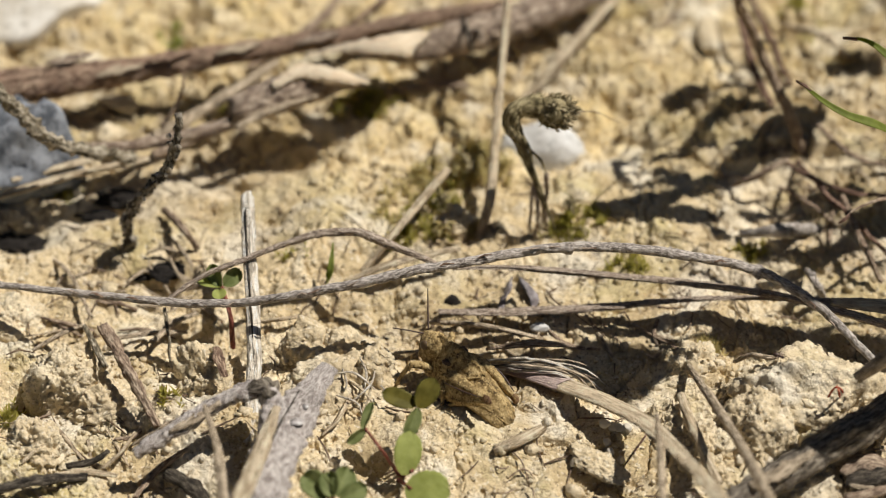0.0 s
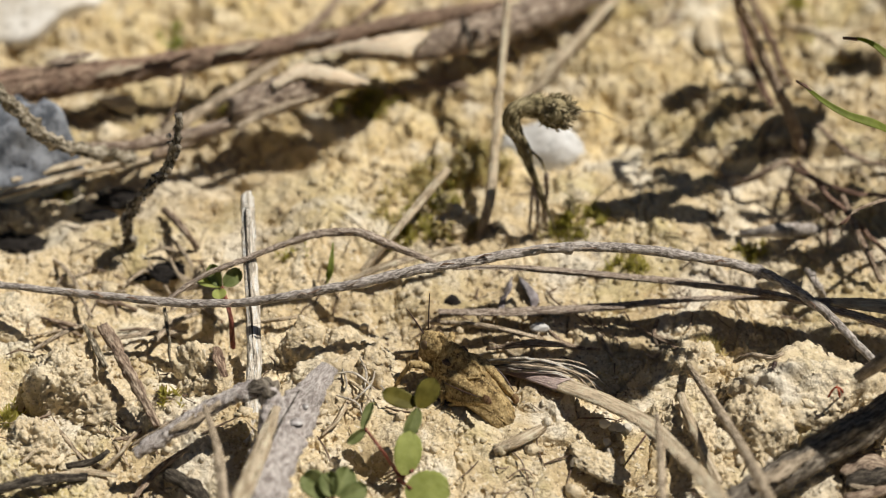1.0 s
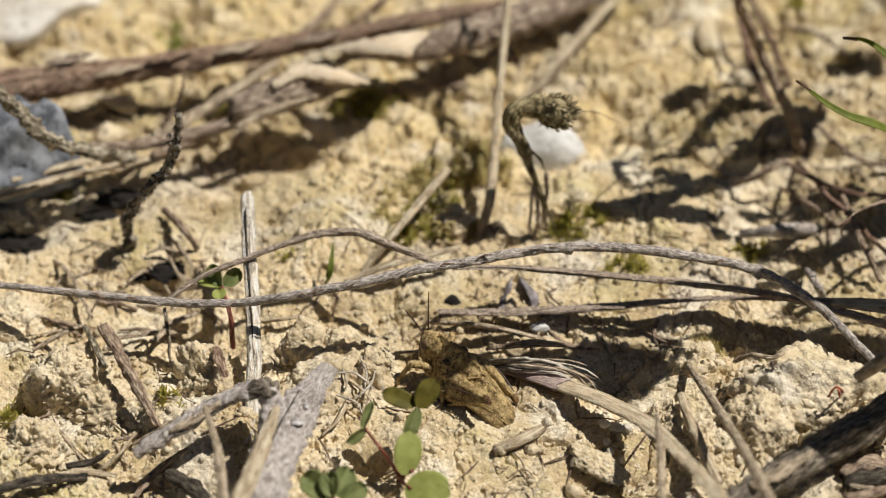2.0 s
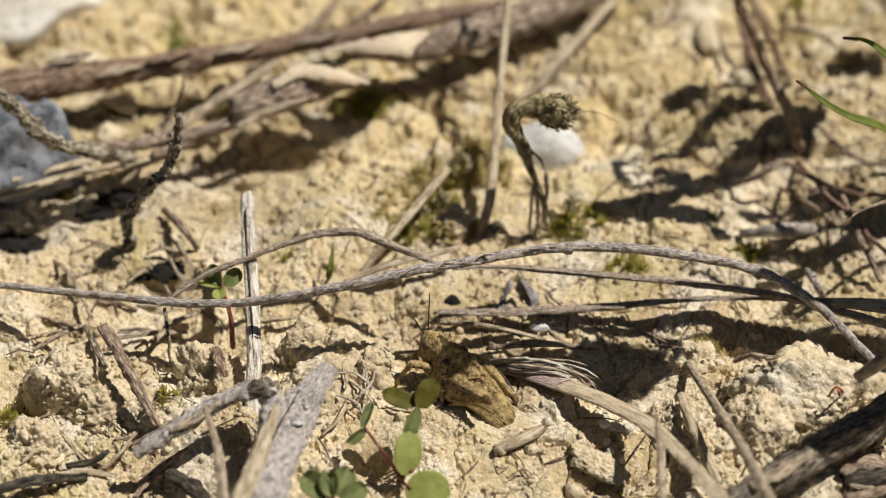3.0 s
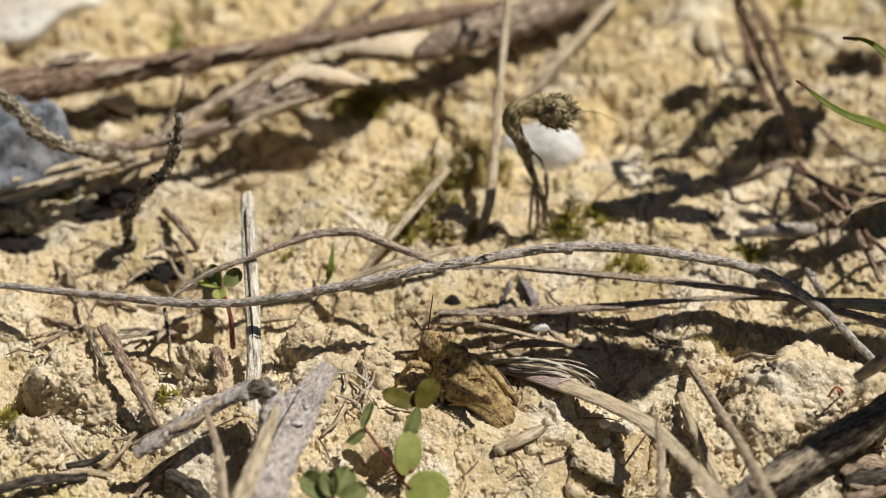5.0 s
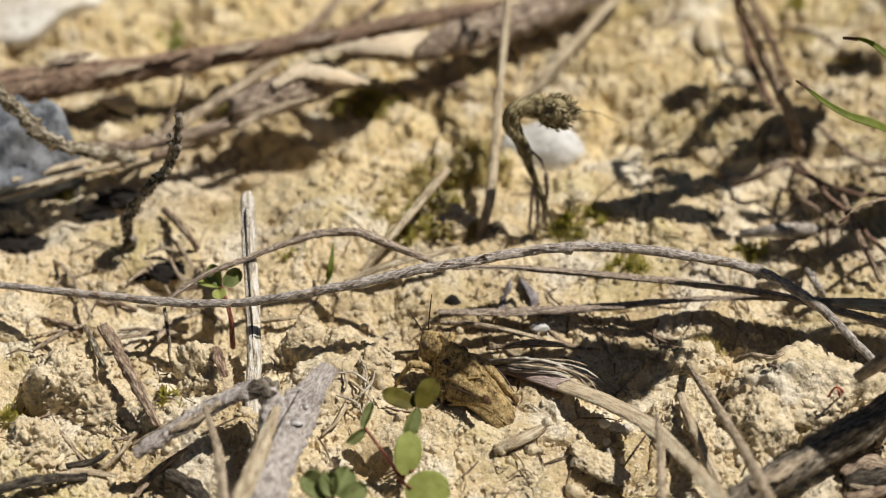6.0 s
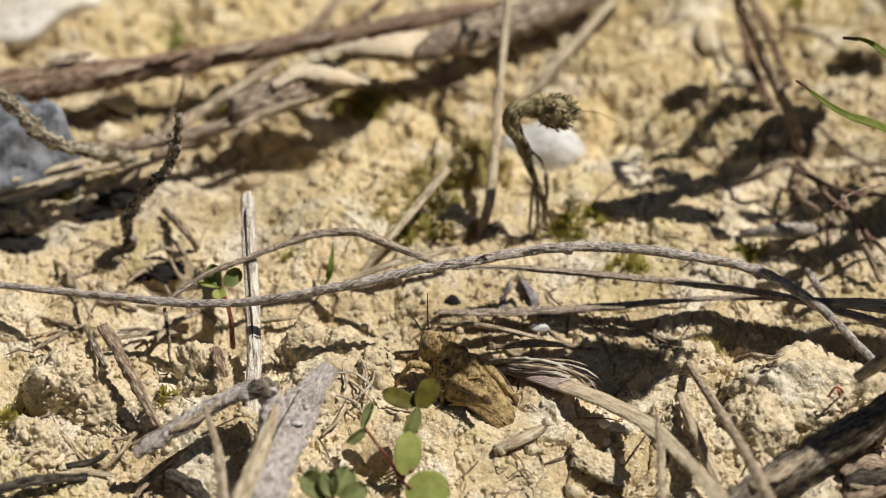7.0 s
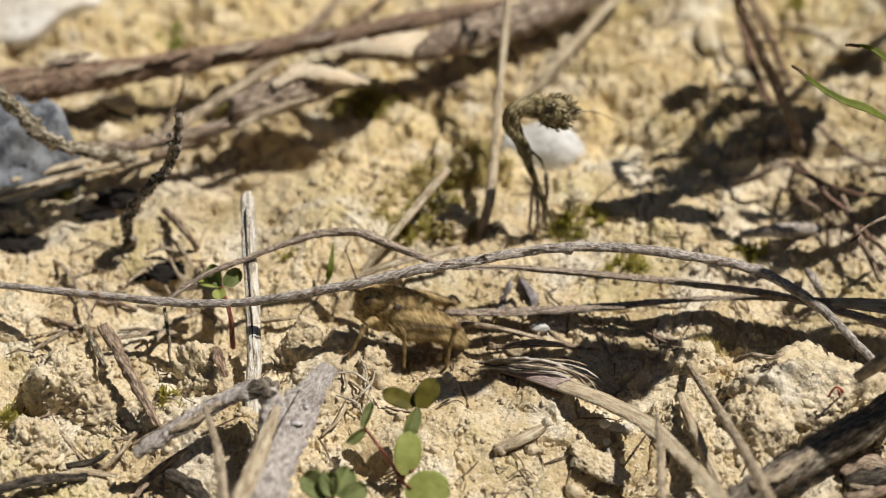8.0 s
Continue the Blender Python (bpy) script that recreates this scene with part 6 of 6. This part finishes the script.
def grasshopper():
    r = new("grasshopper")
    tagged(r, "mottled olive brown grasshopper with a crested back on the pale clay", "grasshopper")
    part("abdomen", loft([(-7.7, -0.2, 0.3, 0.3, 0, 1), (-6.7, 0.5, 1.0, 0.9, 0.1, 1), (-4.6, 1.2, 1.75, 1.6, 0.1, 1), (-2, 1.9, 2.15, 2.1, 0.1, 1), (1, 2.3, 2.2, 2.2, 0.1, 1), (4.4, 2.5, 1.7, 2.0, 0, 1)], seed=2), HOPPER, r)
    wings = part("tegmina", roof_wings(), HOPPER, r, "spotted brown folded wings")
    for s in (1, -1):
        part("vein", sweep([(-6.4, 0.8 * s, 1.75), (-3.4, 1.6 * s, 2.6), (1.0, 1.75 * s, 3.3)], [0.1, 0.16, 0.12], sides=6), HOPPER_LEG, wings)
    shield = part("pronotum", saddle(), HOPPER, r, "tall crested mottled shield behind the head")
    for s in (1, -1):
        for k, (p, size) in enumerate((((3.35, 1.55 * s, 4.3), (0.5, 0.3, 0.42)), ((0.95, 2.0 * s, 3.75), (0.75, 0.3, 0.4)))):
            part("dark_spot", rock(p, size, 40 + k, 3, 0.5), DARK_SKIN, shield, "velvet black spot")
    head = part("head", loft([(4.9, 2.9, 1.35, 2.0, 0, 1.1), (5.9, 2.9, 1.6, 2.2, 0.1, 1.2), (6.9, 2.9, 1.55, 2.0, 0.2, 1.3), (7.6, 2.95, 1.25, 1.6, 0.15, 1.2), (8.1, 3.3, 0.8, 1.0, 0, 1.2), (8.4, 3.6, 0.3, 0.45, 0, 1)], seed=5, relief=0.1), HOPPER, r)
    part("mouth", rock((6.5, 0, 0.5), (0.6, 0.8, 0.8), 5, 3, 0.2), HOPPER_LEG, head)
    ants = []
    for s in (1, -1):
        part("eye", rock((7.0, 1.3 * s, 3.7), (0.6, 0.42, 0.72), 3, 3, 0.03), EYE, head, "brown oval compound eye")
        pts = [(0, 0, 0), (1.5, 0.2, 1.1), (3.0, 0.5, 2.2)] if s > 0 else [(0, 0, 0), (0.9, -0.35, 2.4), (1.7, -0.7, 4.7)]
        a = part("antenna", sweep(pts, [0.09, 0.08, 0.05], sides=8, step=0.2, lumps=0.3), DARK_SKIN, head, "thin dark antenna")
        a.location = (8.1 * MM, 0.42 * s * MM, 4.2 * MM)
        ants.append(a)
    hind, shins = [], []
    for s in (1, -1):
        h = part("hind_leg", thigh(s), HOPPER_LEG, r, "thick ridged hind thigh")
        h.location = (0.6 * MM, 2.1 * s * MM, 2.1 * MM)
        part("knee", rock((-4.35, 0.4 * s, 3.0), (0.6, 0.42, 0.55), 7, 3, 0.2), KNEE, h, "red brown knee")
        part("ridge", sweep([(1.2, 1.0 * s, 1.0), (-1.4, 1.15 * s, 2.25), (-3.6, 0.8 * s, 3.05)], [0.06, 0.11, 0.06], sides=6), DARK_SKIN, h, "dark line along the thigh")
        shin = part("shin", leg([(0, 0, 0), (1.5, 0.5 * s, -1.9), (3.2, 0.9 * s, -5.0)], [0.3, 0.24, 0.2], 9, lumps=0.35), HOPPER_LEG, h, "thin spiny hind shin")
        shin.location = (-4.4 * MM, 0.4 * s * MM, 3.0 * MM)
        part("foot", leg([(3.2, 0.9 * s, -5.0), (3.9, 1.0 * s, -5.4), (4.9, 1.1 * s, -5.7)], [0.2, 0.18, 0.12], 10), DARK_SKIN, shin)
        hind.append(h)
        shins.append(shin)
        m = part("middle_leg", leg([(2.6, 1.5 * s, 1.2), (2.2, 2.6 * s, 2.1), (1.7, 3.4 * s, 2.2)], [0.45, 0.42, 0.32], 11), HOPPER_LEG, r)
        part("shin", leg([(1.7, 3.4 * s, 2.2), (0.8, 3.8 * s, 0.1), (-0.2, 4.1 * s, -2.4)], [0.28, 0.22, 0.15], 12), HOPPER_LEG, m)
        f = part("front_leg", leg([(4.8, 1.4 * s, 1.2), (5.9, 2.8 * s, 2.2), (6.7, 3.8 * s, 2.2)], [0.5, 0.5, 0.4], 13), HOPPER_LEG, r)
        part("shin", leg([(6.7, 3.8 * s, 2.2), (7.0, 4.6 * s, 0.0), (7.1, 5.2 * s, -2.6)], [0.3, 0.24, 0.16], 14), HOPPER_LEG, f)
    return r, ants, hind, shins


hopper, feelers, hind_legs, hind_shins = grasshopper()


RED_BRIGHT = fibre_material("bright_red_stalk", (0.35, 0.04, 0.02), (0.5, 0.08, 0.03), (0.6, 0.14, 0.05), spots=0.0)


# ---- ant ----
def ant():
    r = new("ant")
    tagged(r, "tiny black ant crawling on a clod", "ant")
    for name, at, size in (("abdomen", (-0.45, 0, 0.3), (0.38, 0.28, 0.27)), ("thorax", (0.05, 0, 0.3), (0.25, 0.16, 0.16)), ("head", (0.42, 0, 0.32), (0.2, 0.2, 0.16))):
        part(name, rock(at, size, 3, 3, 0.05), DARK_SKIN, r)
    for s in (1, -1):
        for k in (-1, 0, 1):
            part("leg", sweep([(0.05 + 0.1 * k, 0.1 * s, 0.28), (0.05 + 0.25 * k, 0.4 * s, 0.42), (0.05 + 0.42 * k, 0.65 * s, 0.0)], [0.04, 0.035, 0.025], sides=6, step=0.1), DARK_SKIN, r)
        part("antenna", sweep([(0.55, 0.08 * s, 0.38), (0.8, 0.2 * s, 0.5), (1.0, 0.2 * s, 0.35)], [0.03, 0.03, 0.02], sides=6, step=0.1), DARK_SKIN, r)
    return r


small_ant = ant()
# red stalklets on the big clod
for k, (a, b, c) in enumerate((((44.6, -31.0, 4.9), (44.9, -31.4, 6.5), (45.4, -31.1, 6.8)), ((46.0, -30.8, 4.6), (45.5, -31.6, 6.5), (45.3, -31.2, 6.8)), ((46.5, -29.8, 4.4), (45.7, -31.3, 6.6), (45.1, -31.4, 6.8)))):
    stem("red_stalklet", [a, b, c], [0.12, 0.14, 0.1], RED_BRIGHT, "tiny bright red stalk on the clod", "stalk", "red stalks on the clod", seed=k, sides=8, step=0.2)


# ---- what moves ----
def at_mm(p, rx=0, ry=0, rz=0):
    return pose(p[0] * MM, p[1] * MM, p[2] * MM, rx, ry, rz)


def motions():
    rest = at_mm((3.0, -25.4, -0.6), 3, -13, 138)
    walk(hopper, [(0.0, rest), (7.6, rest), (7.7, at_mm((2.8, -25.3, -0.6), 3, -13, 139)), (7.8, at_mm((0.0, -24.5, 2.1), 2, -8, 162)),
                  (7.9, at_mm((-0.2, -23.8, 2.5), 2, -16, 162)), (8.0, at_mm((-4.2, -16.8, 2.0), 0, -24, 184))])
    for ob, s in zip(feelers, (1, -1)):
        loc = ob.location.copy()
        rows = [(0.0, 38, 30), (0.6, 34, 24), (0.9, 0, 0), (1.5, 4, 4), (3.0, 0, 0), (5.0, -4, 5), (7.0, 3, -3), (7.7, 20, 10), (8.0, 26, 16)]
        walk(ob, [(t, Matrix.Translation(loc) @ pose(0, 0, 0, 0, a, b * s)) for t, a, b in rows])
    for ob, swing in zip(hind_legs, (((0.0, 0), (7.6, 0), (7.8, -6), (7.9, -4), (8.0, -8)), ((0.0, -34), (7.6, -34), (7.8, -14), (7.9, -10), (8.0, -16)))):
        loc = ob.location.copy()
        walk(ob, [(t, Matrix.Translation(loc) @ pose(0, 0, 0, 0, a, 0)) for t, a in swing])
    for ob, swing in zip(hind_shins, (((0.0, -10), (7.7, -10), (7.8, 0), (7.9, 12), (8.0, 52)), ((0.0, -8), (7.7, -8), (7.8, 0), (7.9, 6), (8.0, 40)))):
        loc = ob.location.copy()
        walk(ob, [(t, Matrix.Translation(loc) @ pose(0, 0, 0, 0, a, 0)) for t, a in swing])
    walk(small_ant, [(0.0, at_mm((39.4, -25.6, 5.9), 0, 0, -30)), (0.5, at_mm((39.9, -25.9, 5.8), 0, 0, -60)), (1.0, at_mm((38.7, -26.5, 5.1), 0, 0, -110)),
                     (1.5, at_mm((38.6, -26.5, 5.1), 0, 0, -100)), (4.0, at_mm((38.4, -26.5, 5.1), 0, 0, -60)), (6.0, at_mm((38.6, -26.6, 5.1), 0, 0, -30)), (8.0, at_mm((38.4, -25.9, 4.7), 0, 0, 20))])
    foot = np.array(CULM_FOOT) * MM
    rows = []
    for t, tip in CULM_TIPS:
        rows.append((t, look(foot, np.array(tip) * MM)))
    walk(culm, rows)
    for ob, swing in zip(BLADES, (((0, 0), (7.5, 0), (8.0, 1.5)), ((0, 0), (7.5, 0), (8.0, -3.0)), ((0, 0), (3.5, 1.0), (6.0, 0), (6.8, 2), (7.0, -4), (7.3, 0), (8.0, 5)))):
        loc = ob.location.copy()
        walk(ob, [(t, Matrix.Translation(loc) @ pose(0, 0, 0, a, 0, a)) for t, a in swing])


CULM_TIPS = ((0.0, (126.6, 93.6, 174.8)), (6.8, (120.0, 86.1, 174.3)), (7.0, (106.0, 74.5, 172.2)), (7.1, (102.9, 64.7, 170.1)), (7.2, (100.5, 54.7, 167.4)), (7.3, (104.0, 58.1, 168.7)), (7.4, (105.1, 67.5, 170.9)), (7.5, (98.3, 52.1, 166.3)), (7.6, (102.0, 42.3, 163.6)), (7.7, (106.4, 34.6, 161.1)), (7.8, (115.0, 25.0, 157.5)), (7.9, (121.2, 30.4, 160.1)), (8.0, (116.1, 31.6, 160.5)))
motions()
